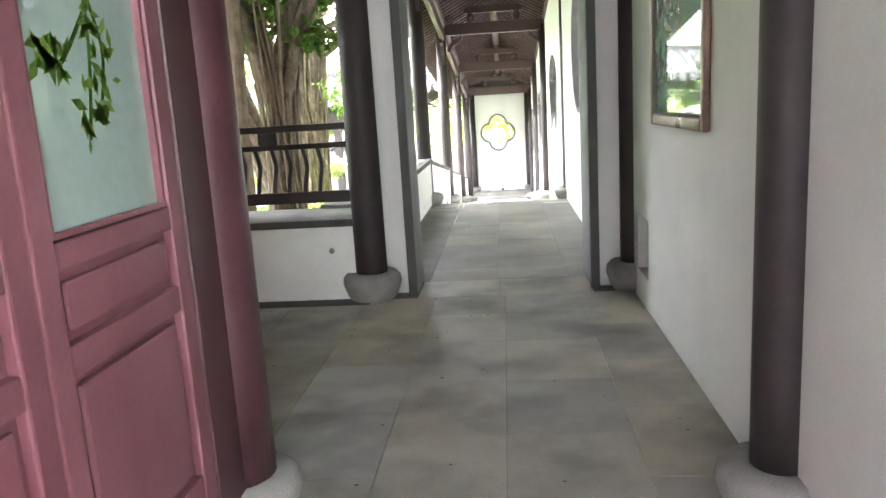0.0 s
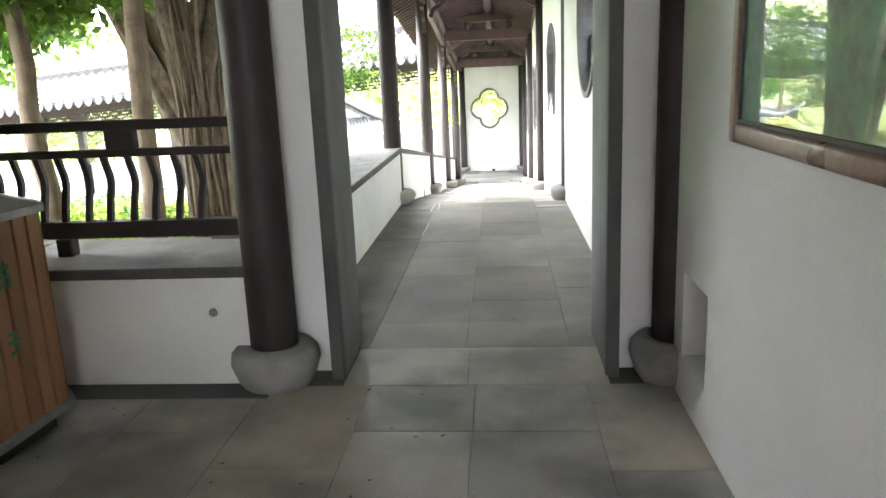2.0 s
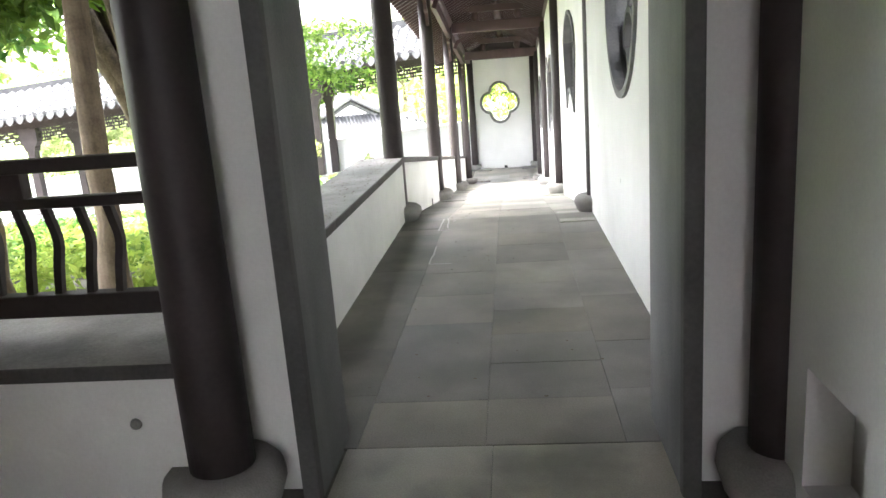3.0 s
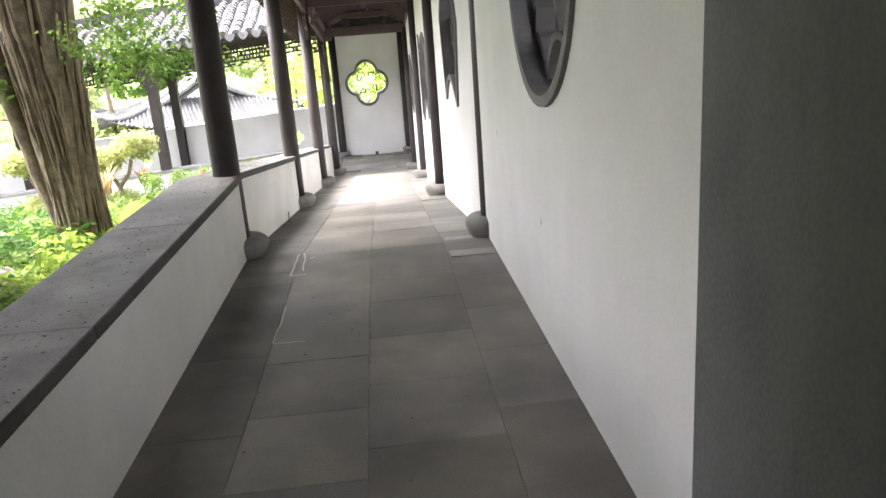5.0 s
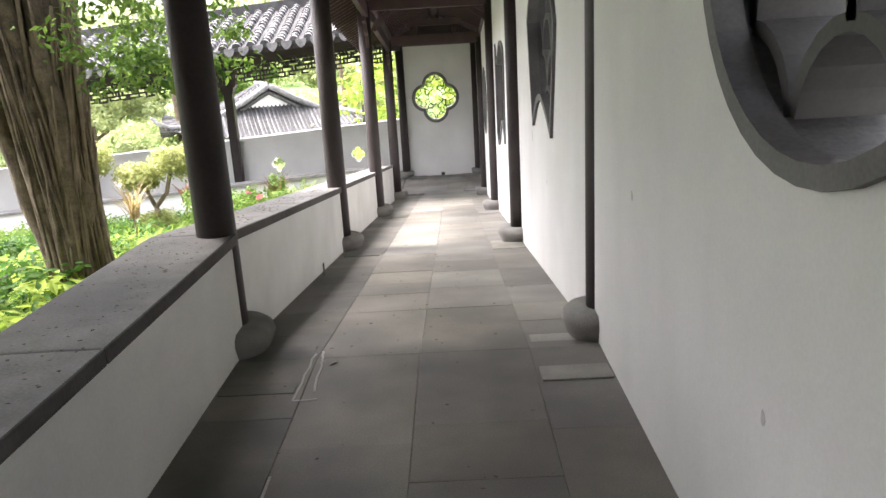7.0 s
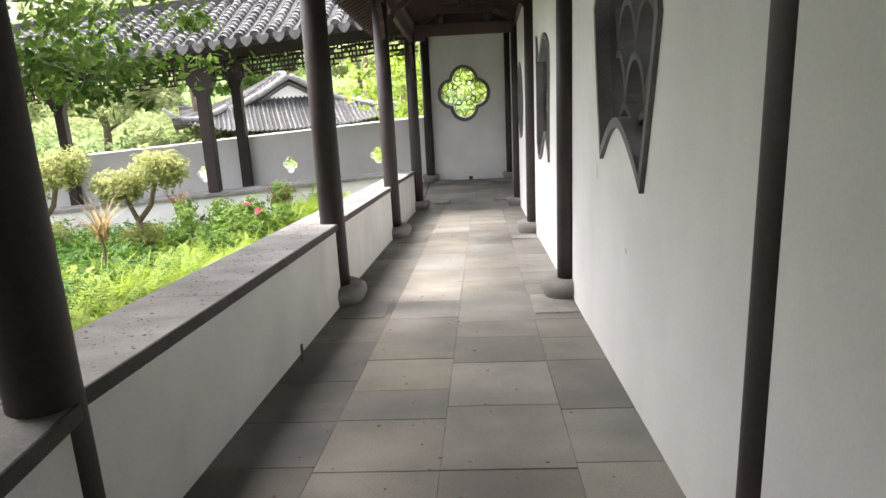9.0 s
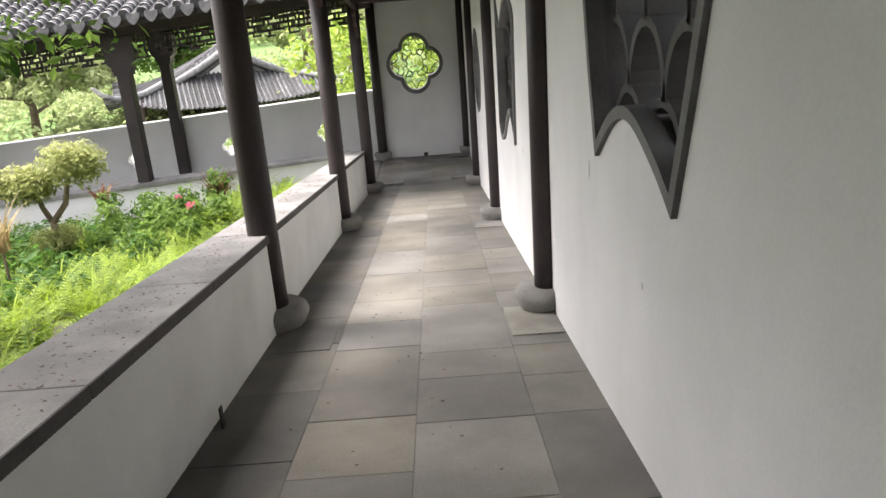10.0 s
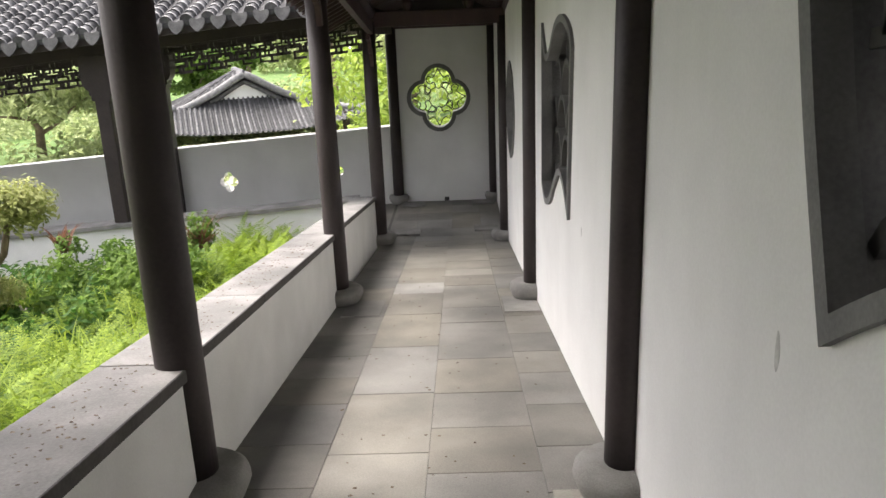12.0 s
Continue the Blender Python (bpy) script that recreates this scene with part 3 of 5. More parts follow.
def build_outer_walls():
    bm = bmesh.new()
    box(bm, 2.6, 2.8, 3.0, 30, -3, 2.2)
    tagged(mesh_object("wall_outer", bm, PLASTER), "white garden boundary wall beyond the windows", "wall", kind="structure")
    # Unseen wall, added to block daylight and sun from the porch's side.
    bm = bmesh.new()
    box(bm, -5.15, -5.0, 1.38, 4.24, -0.3, 3.6)
    box(bm, -5.15, -5.0, 4.24, 4.9, 0.61, 3.6)
    tagged(mesh_object("wall_porch_light_block", bm, PLASTER), "added unseen white wall blocking light at the side of the porch", "wall", kind="structure")
    # Wall behind the camera, added unseen to keep daylight out of the porch.
    bm = bmesh.new()
    box(bm, -20, 20, -6.2, -6.0, -0.3, 3.6)
    tagged(mesh_object("wall_rear_light_block", bm, PLASTER), "added unseen white wall blocking light from behind the porch", "wall", kind="structure")
    bm = bmesh.new()
    box(bm, -6.15, -1.1, 1.22, 1.38, -0.3, 3.6)
    tagged(mesh_object("wall_room_side", bm, PLASTER), "plain white side wall of the room", "wall", kind="structure")


build_outer_walls()


# ---- gateway between porch and gallery ----
def build_gateway():
    for side, (x_in, x_out) in ((1, (0.545, 0.95)), (-1, (-0.735, -1.08))):
        bm = bmesh.new()
        lo, hi = sorted((x_in + side * 0.05, x_out))
        box(bm, lo, hi, 4.44, 4.82, -0.3, 3.6)
        tagged(mesh_object("wall_gateway", bm, PLASTER), "white plastered pier beside the gateway", "wall", kind="structure")
        gate = thing("door_jamb", "grey dressed-stone gateway jamb, weathered and streaked", "door jamb", "gateway jambs", "structure")
        b = bmesh.new()
        lo, hi = sorted((x_in, x_in + side * 0.047))
        box(b, lo, hi, 4.376, 4.94 if side > 0 else 4.825, -0.02, 2.75, 0.006)
        part("jamb_face", b, JAMB, gate)
        b = bmesh.new()
        lo, hi = sorted((x_in - side * 0.004, x_in + side * 0.06))
        box(b, lo, hi, 4.32, 4.374, -0.02, 2.75, 0.008)
        part("jamb_trim", b, JAMB_TRIM, gate)
    bm = bmesh.new()
    box(bm, -0.73, 0.54, 4.3, 4.82, 2.75, 3.6)
    tagged(mesh_object("wall_above_gateway", bm, PLASTER), "white plaster above the gateway", "wall", kind="structure")


build_gateway()


# ---- posts ----
def build_post(name, x, y, z, top, r, drum_r, drum_h, label, mat, group, drum_x=0.0):
    t = thing(name, label, "post", group, at=(x, y, z))
    b = bmesh.new()
    lathe(b, [(drum_r * 0.62, -0.03), (drum_r * 0.86, drum_h * 0.18), (drum_r, drum_h * 0.62), (drum_r * 0.97, drum_h * 0.85), (drum_r * 0.84, drum_h), (r * 0.6, drum_h + 0.002)], (drum_x, 0, 0), seg=28)
    part("drum_base", b, DRUM, t, "rough grey stone drum base", True)
    b = bmesh.new()
    lathe(b, [(r * 1.02, drum_h + 0.001), (r * 1.02, drum_h + 0.3), (r, drum_h + 1.2), (r * 0.96, top - z)], seg=28)
    part("shaft", b, mat, t, "", True)
    return t


for py in POSTS_Y:
    build_post("gallery_post", -1.182, py, floor_z(py), 3.25 + roof_z(py), 0.101, 0.242, 0.165, "dark lacquered round timber post on a stone drum", WOOD, "gallery posts")
    build_post("wall_post", 0.828 if py < 10 else 0.735, py - 0.02, floor_z(py), 3.25 + roof_z(py), 0.09 if py < 10 else 0.08, 0.2, 0.17, "dark timber post half sunk in the white wall", WOOD, "wall posts", -0.02)
for px in (-1.14, 0.74):
    build_post("corner_post", px, END_Y - 0.06, floor_z(24), 1.75, 0.1, 0.2, 0.16, "dark timber post against the end wall", WOOD, "end wall posts")
build_post("porch_post", -1.05, 4.27, 0, 3.3, 0.112, 0.215, 0.2, "thick dark timber post on a bowl-shaped stone", WOOD, "porch posts")
build_post("porch_post", 0.845, 4.3, 0, 3.3, 0.095, 0.2, 0.2, "dark timber post in the porch corner", WOOD, "porch posts")
build_post("porch_post", 0.805, 1.32, 0, 3.3, 0.09, 0.2, 0.17, "dark timber post half sunk in the porch wall", WOOD, "porch posts")
build_post("porch_post", -1.0, 1.31, 0, 3.3, 0.13, 0.22, 0.17, "thick red-brown timber post at the doors", COLUMN_RED, "porch posts")


# ---- low walls with stone copings ----
def low_wall(name, x0, x1, y0, y1, base0, base1, top0, top1, label):
    t = thing(name, label, "low wall", "gallery low walls", "structure")
    b = bmesh.new()
    box(b, x0 + 0.03, x1 - 0.02, y0, y1, (base0, base1), (top0 - 0.06, top1 - 0.06))
    part("wall_body", b, LOW_PLASTER, t)
    n = max(1, round((y1 - y0) / 1.35))
    for i in range(n):
        a, c = i / n, (i + 1) / n
        ya, yc = y0 + (y1 - y0) * a, y0 + (y1 - y0) * c
        ta, tc = top0 + (top1 - top0) * a, top0 + (top1 - top0) * c
        b = bmesh.new()
        box(b, x0, x1, ya + 0.002, yc - 0.002, (ta - 0.058, tc - 0.058), (ta, tc), 0.009)
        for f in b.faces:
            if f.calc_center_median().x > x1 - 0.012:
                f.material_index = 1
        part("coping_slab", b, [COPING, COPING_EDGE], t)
    return t


edges_y = [4.83] + POSTS_Y
for ya, yb in zip(edges_y, edges_y[1:]):
    low_wall("low_wall", -1.54, -1.075 - 0.0105 * (ya - 4.83 if ya > 5 else 0.0), ya, yb - 0.004, floor_z(ya) - 0.5, floor_z(yb) - 0.5, low_top(ya), low_top(yb),
             "white plastered low wall with a grey stone coping")


# ---- end wall with the quatrefoil window ----
def quatrefoil(cx, cz, half_w, half_h, n=12):
    pts = []
    for k in range(4):
        a0 = k * math.pi / 2
        mx, mz = math.cos(a0) * 0.52, math.sin(a0) * 0.52
        for i in range(n):
            a = a0 - math.pi * 0.5 + math.pi * i / (n - 1)
            pts.append((cx + half_w * (mx + 0.48 * math.cos(a)), cz + half_h * (mz + 0.48 * math.sin(a))))
    return pts


def build_end_wall():
    def put(u, v, d):
        return (u, END_Y + d, v)
    loop = quatrefoil(-0.29, 0.31, 0.53, 0.56)
    bm = bmesh.new()
    pierced(bm, [(-1.25, -2.9), (0.95, -2.9), (0.95, 2.4), (-1.25, 2.4)], [loop], put, 0.3)
    tagged(mesh_object("wall_end", bm, [PLASTER, FRAME_GREY]), "white end wall with a quatrefoil window", "wall", kind="structure")
    win = thing("window_quatrefoil", "grey quatrefoil window with black scrolled lattice", "window", kind="structure")
    b = bmesh.new()
    ring_band(b, loop, put, 0.075, -0.03, 0.02)
    part("window_frame", b, FRAME_GREY, win)

    def bar(points, closed=False, steps=6):
        b = bmesh.new()
        line = smooth_loop(points, steps, closed)
        if closed:
            line.append(line[0])
        strip(b, [(-0.29 + 0.53 * u, 0.31 + 0.56 * v) for u, v in line], put, 0.017, 0.1, 0.13)
        part("lattice_bar", b, IRON, win)
    for k in range(4):
        a = k * math.pi / 2

        def rot(p, a=a):
            return (p[0] * math.cos(a) - p[1] * math.sin(a), p[0] * math.sin(a) + p[1] * math.cos(a), *p[2:])
        for s in (1, -1):
            # an ogee petal tip with its scroll
            bar([rot(p) for p in ((0.97, 0.0, 1), (0.78, 0.1 * s), (0.66, 0.22 * s), (0.72, 0.36 * s), (0.56, 0.42 * s), (0.46, 0.3 * s), (0.5, 0.16 * s), (0.36, 0.1 * s), (0.26, 0.26 * s))])
        bar([rot(p) for p in ((0.26, 0.26), (0.4, 0.46), (0.46, 0.5, 1))])
        bar([rot(p) for p in ((0.36, 0.1), (0.3, 0.0), (0.36, -0.1))])
        bar([rot(p) for p in ((0.26, 0.26), (0.14, 0.38), (0.26, 0.5), (0.42, 0.42))])
    b = bmesh.new()
    box(b, -0.245, -0.155, END_Y - 0.012, END_Y + 0.0, -1.7, -1.615)
    tagged(mesh_object("drain_opening", b, IRON), "small black square drain opening at the wall foot", "drain")


build_end_wall()


# ---- gallery roof: beams, brackets, rafters, boards ----
def build_gallery_roof():
    ys = [4.83, 9.47, 13.54, 17.6, 21.65, 25.3]
    roof = thing("ceiling_gallery", "dark red-brown timber roof of rafters and boards", "ceiling", kind="structure")
    ridge_x, eave_l, eave_r = -0.17, -1.78, 1.4

    def slope_z(x):
        return 3.95 - abs(x - ridge_x) * 0.5
    for a, c in zip(ys, ys[1:]):
        za, zc = roof_z(a), roof_z(c)
        b = bmesh.new()
        for x0, x1 in ((eave_l, ridge_x), (ridge_x, eave_r)):
            vs = []
            for dz in (0.0, 0.1):
                vs += [b.verts.new(p) for p in ((x0, a, slope_z(x0) + za + dz), (x1, a, slope_z(x1) + za + dz), (x1, c, slope_z(x1) + zc + dz), (x0, c, slope_z(x0) + zc + dz))]
            for q in ((3, 2, 1, 0), (4, 5, 6, 7), (0, 1, 5, 4), (1, 2, 6, 5), (2, 3, 7, 6), (3, 0, 4, 7)):
                b.faces.new([vs[i] for i in q])
        part("roof_board", b, BOARD, roof)
        b = bmesh.new()
        n = int((c - a) / 0.2)
        for i in range(n):
            y = a + (i + 0.5) * (c - a) / n
            z = za + (zc - za) * (i + 0.5) / n
            for x0, x1 in ((eave_l + 0.02, ridge_x), (ridge_x, eave_r)):
                v = [b.verts.new(p) for p in ((x0, y - 0.035, slope_z(x0) + z - 0.07), (x1, y - 0.035, slope_z(x1) + z - 0.07), (x1, y + 0.035, slope_z(x1) + z - 0.07), (x0, y + 0.035, slope_z(x0) + z - 0.07),
                                              (x0, y - 0.035, slope_z(x0) + z), (x1, y - 0.035, slope_z(x1) + z), (x1, y + 0.035, slope_z(x1) + z), (x0, y + 0.035, slope_z(x0) + z))]
                for q in ((3, 2, 1, 0), (0, 1, 5, 4), (1, 2, 6, 5), (2, 3, 7, 6), (3, 0, 4, 7)):
                    b.faces.new([v[k] for k in q])
        tagged(part("rafters", b, WOOD_RED, roof), kind="stuff")
        # purlins and eave beam with a small frieze board below
        for x, dz, r in ((-1.14, 3.36, 0.085), (ridge_x, 3.78, 0.08), (0.815, 3.36, 0.085)):
            b = bmesh.new()
            tube(b, [(x, a, dz + za), (x, c, dz + zc)], r, 12)
            part("purlin", b, WOOD_RED, roof, "", True)
        b = bmesh.new()
        box(b, -1.18, -1.1, a + 0.1, c - 0.1, (3.06 + za, 3.06 + zc), (3.25 + za, 3.25 + zc), 0.008)
        part("eave_beam", b, WOOD_RED, roof)
        for yy, zz, s in ((a + 0.1, za, 1), (c - 0.1, zc, -1)):
            b = bmesh.new()
            strip(b, smooth_loop([(yy, 2.62 + zz), (yy + s * 0.05, 2.8 + zz), (yy + s * 0.16, 2.86 + zz), (yy + s * 0.2, 2.98 + zz), (yy + s * 0.36, 3.03 + zz)], 4, False), lambda u, v, d: (-1.14 + d, u, v), 0.07, -0.025, 0.025)
            part("eave_bracket", b, WOOD_RED, roof)
    for y in ys[1:-1] + [24.9]:
        z = roof_z(y)
        b = bmesh.new()
        box(b, -1.08, 0.8, y - 0.08, y + 0.08, 3.15 + z, 3.36 + z, 0.015)
        part("tie_beam", b, WOOD_RED, roof)
        b = bmesh.new()
        box(b, -0.72, 0.38, y - 0.06, y + 0.06, 3.53 + z, 3.66 + z, 0.012)
        part("upper_beam", b, WOOD_RED, roof)
        for x in (-0.6, 0.26):
            b = bmesh.new()
            lathe(b, [(0.045, 3.361 + z), (0.07, 3.4 + z), (0.085, 3.46 + z), (0.06, 3.53 + z)], (x, y, 0), 12)
            part("bracket_block", b, WOOD_RED, roof)
        b = bmesh.new()
        lathe(b, [(0.06, 3.662 + z), (0.09, 3.7 + z), (0.07, 3.74 + z)], (-0.17, y, 0), 12)
        part("king_block", b, WOOD_RED, roof)
        for x, s in ((-1.04, 1), (0.72, -1)) if y < 20 else ():
            b = bmesh.new()
            strip(b, smooth_loop([(x, 2.86 + z), (x + s * 0.06, 2.98 + z), (x + s * 0.16, 3.03 + z), (x + s * 0.26, 3.13 + z)], 4, False), lambda u, v, d, y=y: (u, y + d, v), 0.07, -0.03, 0.03)
            part("corner_bracket", b, WOOD_RED, roof)
    b = bmesh.new()
    box(b, -1.08, 0.8, 24.82, 24.97, 1.62, 2.2)
    part("head_board", b, WOOD, roof)
    b = bmesh.new()
    box(b, -6.15, 1.0, -3.2, 4.83, 3.3, 3.42)
    # Unseen eave overhang, added to hold sky light off the porch.
    box(b, -5.2, -1.85, 4.832, 6.2, (3.3, 2.85), (3.42, 2.97))
    tagged(mesh_object("ceiling_porch", b, BOARD), "plain dark timber porch ceiling with an unseen eave added to shade the porch", "ceiling", kind="structure")


build_gallery_roof()


# ---- side gallery ----
def build_side_gallery():
    x_end, x_start, near, far = -17.0, -1.05, 21.7, END_Y
    ridge_y, eave_y, back_y = 23.35, 21.02, 25.6

    def along(x):
        return 0.085 * (x + 1.1)

    def pitch(y):
        return 2.72 - abs(y - ridge_y) * 0.29 - 0.06 * math.cos((y - eave_y) / (ridge_y - eave_y) * math.pi)
    b = bmesh.new()
    box(b, x_end, x_start, near - 0.2, far + 0.1, 0, 0)
    for i, v in enumerate(b.verts):
        v.co.z = floor_z(24) + side_z(v.co.x) + (-0.25 if i < 4 else -0.005)
    tagged(mesh_object("floor_side_gallery", b, STONE_FLOOR), "grey stone floor of the side gallery", "floor", kind="structure")

    def sloped(bm, x0, x1, y0, y1, z0, z1, f):
        v = [bm.verts.new(p) for p in ((x0, y0, z0 + f(x0)), (x1, y0, z0 + f(x1)), (x1, y1, z0 + f(x1)), (x0, y1, z0 + f(x0)),
                                       (x0, y0, z1 + f(x0)), (x1, y0, z1 + f(x1)), (x1, y1, z1 + f(x1)), (x0, y1, z1 + f(x0)))]
        for q in ((3, 2, 1, 0), (4, 5, 6, 7), (0, 1, 5, 4), (1, 2, 6, 5), (2, 3, 7, 6), (3, 0, 4, 7)):
            bm.faces.new([v[i] for i in q])
        return bm
    # near low wall
    lw = thing("low_wall", "white plastered low wall of the side gallery with grey coping", "low wall", "gallery low walls", "structure")
    part("wall_body", sloped(bmesh.new(), x_end, -1.56, near - 0.15, near + 0.15, -2.6, -0.91, side_z), LOW_PLASTER, lw)
    part("coping", sloped(bmesh.new(), x_end, -1.5, near - 0.2, near + 0.2, -0.905, -0.85, side_z), COPING, lw)
    # far wall with small quatrefoil openings
    holes = []
    x = -2.38
    while x > -16.5:
        holes.append(quatrefoil(x, -0.94 + side_z(x), 0.18, 0.2, 6))
        x -= 2.1
    bm = bmesh.new()
    pierced(bm, [(x_end, -3.2), (-1.255, -3.2), (-1.255, -0.24), (x_end, -0.24 + side_z(x_end))], holes, lambda u, v, d: (u, END_Y + d, v), 0.22, 0, 0)
    tagged(mesh_object("wall_side_gallery", bm, PLASTER), "long white parapet wall with small quatrefoil openings", "wall", kind="structure")
    bm = bmesh.new()
    sloped(bm, x_end, -1.255, END_Y - 0.06, END_Y + 0.28, -0.235, -0.18, side_z)
    tagged(mesh_object("wall_coping_side", bm, PLASTER), "pale coping along the parapet wall", "coping", kind="structure")
    # posts with carved brackets
    xs = [-5.14, -9.2, -13.25, -16.6]
    far_row = [(-5.5, far - 0.14), (-9.75, far - 0.14), (-13.8, far - 0.14)]
    for x, py in [(q, near) for q in xs] + far_row:
        f = side_z(x) - (0 if py == near else 0.85)
        t = thing("side_gallery_post", "dark square timber post with carved bracket head", "post", "side gallery posts", at=(x, py, 0))
        b = bmesh.new()
        box(b, -0.11, 0.11, -0.11, 0.11, -0.85 + f, 1.5 + along(x), 0.02)
        part("shaft", b, WOOD, t)
        top = 1.698 + along(x)
        outline = smooth_loop([(-0.112, top - 0.636), (-0.135, top - 0.611), (-0.14, top - 0.568), (-0.16, top - 0.550), (-0.165, top - 0.490), (-0.2, top - 0.464), (-0.24, top - 0.396), (-0.255, top - 0.258), (-0.26, top, 1),
                               (0.26, top, 1), (0.255, top - 0.258), (0.24, top - 0.396), (0.2, top - 0.464), (0.165, top - 0.490), (0.16, top - 0.550), (0.14, top - 0.568), (0.135, top - 0.611), (0.112, top - 0.636)], 3)
        b = bmesh.new()
        pierced(b, outline, [], lambda u, v, d: (u, -0.13 + d, v), 0.26, 0, 0)
        part("bracket", b, WOOD, t)
    # eave beam, fretwork frieze
    beam = thing("eave_beam", "long dark timber eave beam of the side gallery", "beam", kind="structure")
    part("beam", sloped(bmesh.new(), x_end, -1.3, near - 0.09, near + 0.09, 1.7, 1.96, along), WOOD, beam)
    part("beam_back", sloped(bmesh.new(), x_end, -1.3, far + 0.05, far + 0.2, 1.7, 1.96, along), WOOD, beam)
    part("fascia", sloped(bmesh.new(), x_end, -1.75, eave_y + 0.03, eave_y + 0.09, 1.83, 1.91, along), WOOD, beam)
    rng = random.Random(9)
    stops = [-1.25] + xs + [x_end]
    for row_y, row_xs in ((near, stops), (END_Y + 0.12, [-1.3, -4.8, -8.3, -11.8, -15.3, x_end])):
        for x1, x0 in zip(row_xs, row_xs[1:]):
            fr = thing("fretwork_frieze", "dark timber fretwork frieze hanging below the eave beam", "frieze", "fretwork friezes", at=(0, row_y, 0))
            w = 0.036
            nx = max(2, round((x1 - x0) / 0.17))
            dx = (x1 - x0) / nx
            levels = (1.7, 1.6, 1.5, 1.4, 1.31)
            b = bmesh.new()
            sloped(b, x0, x1, -0.02, 0.02, 1.675, 1.7, along)
            part("fret_rail", b, WOOD, fr)
            b = bmesh.new()
            for i in range(nx):
                xa = x0 + i * dx
                low = 4 if (i < 3 or i > nx - 4) else 3
                if rng.random() < 0.2:
                    low = 4
                for l in range(low):
                    zt, zb = levels[l], levels[l + 1]
                    if (i + l) % 2 == 0:
                        sloped(b, xa - w / 2, xa + w / 2, -0.016, 0.016, zb, zt, along)
                    else:
                        sloped(b, xa + dx * 0.45, xa + dx * 0.45 + w, -0.016, 0.016, zb, zt, along)
                    sloped(b, xa - (w / 2 if (i + l) % 3 else 0.3 * dx), xa + dx * (1.0 if (i + l) % 3 else 0.55), -0.016, 0.016, zb - w / 2, zb + w / 2, along)
            tagged(part("fretwork", b, WOOD, fr), kind="stuff")
    # roof: bed of pan tiles, barrel tiles, drip tiles
    roof = thing("roof_side_gallery", "grey barrel-tiled roof of the side gallery", "roof", kind="structure")
    steps = 10
    for y0, y1 in ((eave_y, ridge_y), (ridge_y, back_y)):
        verts, faces = [], []
        for dz in (0.0, -0.07):
            for i in range(steps + 1):
                y = y0 + (y1 - y0) * i / steps
                verts += [(x_end, y, pitch(y) + along(x_end) + dz), (x_start, y, pitch(y) + along(x_start) + dz)]
        n = steps + 1
        for i in range(steps):
            faces += [(2 * i, 2 * i + 1, 2 * i + 3, 2 * i + 2), (2 * (n + i), 2 * (n + i) + 2, 2 * (n + i) + 3, 2 * (n + i) + 1)]
        faces += [(0, 2 * n, 2 * n + 1, 1), (2 * n - 2, 2 * n - 1, 4 * n - 1, 4 * n - 2)]
        ob = quads_object("roof_bed", verts, faces, TILE_PAN)
        ob.parent = roof
    seg_n = 14
    length = (ridge_y - eave_y) / seg_n
    b = bmesh.new()
    for r_, y_ in ((0.094, 0.0), (0.092, 0.22), (0.074, 1.0)):
        for k in range(7):
            a = math.pi * k / 6
            b.verts.new((r_ * math.cos(a), y_ * length * 1.06, r_ * math.sin(a)))
    b.verts.ensure_lookup_table()
    for i in range(2):
        for k in range(6):
            b.faces.new((b.verts[i * 7 + k], b.verts[i * 7 + k + 1], b.verts[i * 7 + 8 + k], b.verts[i * 7 + 7 + k])).material_index = 1 - i
    b.faces.new([b.verts[k] for k in range(7)])
    b.faces.new([b.verts[14 + k] for k in range(6, -1, -1)])
    tile = bpy.data.meshes.new("barrel_tile")
    b.normal_update()
    b.to_mesh(tile)
    b.free()
    tile.materials.append(TILE)
    tile.materials.append(TILE_LIP)
    tile.polygons.foreach_set("use_smooth", [True] * (len(tile.polygons) - 2) + [False] * 2)
    b = bmesh.new()
    pierced(b, smooth_loop([(-0.085, 0.02), (0.0, 0.0), (0.085, 0.02), (0.105, -0.04), (0.065, -0.12), (0.0, -0.17, 1), (-0.065, -0.12), (-0.105, -0.04)], 3), [], lambda u, v, d: (u, d, v), 0.025, 0, 0)
    drip = bpy.data.meshes.new("drip_tile")
    b.normal_update()
    b.to_mesh(drip)
    b.free()
    drip.materials.append(DRIP)
    pitch_x, x, count = 0.29, -1.8, 0
    rest_v, rest_f = [], []
    co = [tuple(v.co) for v in tile.vertices]
    fa = [tuple(p.vertices) for p in tile.polygons]
    rows = 0
    while x > x_end + 0.1:
        ob = new("drip_tile", drip)
        ob.matrix_basis = pose(x + pitch_x / 2, eave_y - 0.03, pitch(eave_y) + along(x) + 0.01, -14, 0, 0)
        ob.parent = roof
        for back in (False, True):
            for i in range(seg_n):
                y = eave_y + (ridge_y - eave_y) * i / seg_n
                y2 = y + length
                tilt = math.degrees(math.atan2(pitch(y2) - pitch(y), length))
                m = pose(x, y, pitch(y) + along(x) + 0.0, tilt, 0, 0)
                if back:
                    m = Matrix.Translation((x, 2 * ridge_y - y, pitch(y) + along(x))) @ pose(0, 0, 0, -tilt, 0, 0) @ Matrix.Diagonal((1, -1, 1, 1))
                if not back and rows < 21:
                    ob = new("barrel_tile", tile)
                    ob.matrix_basis = m @ pose(random.uniform(-0.008, 0.008), 0, random.uniform(-0.006, 0.006), random.uniform(-1.2, 1.2), 0, random.uniform(-1.8, 1.8))
                    ob.parent = roof
                else:
                    k = len(rest_v)
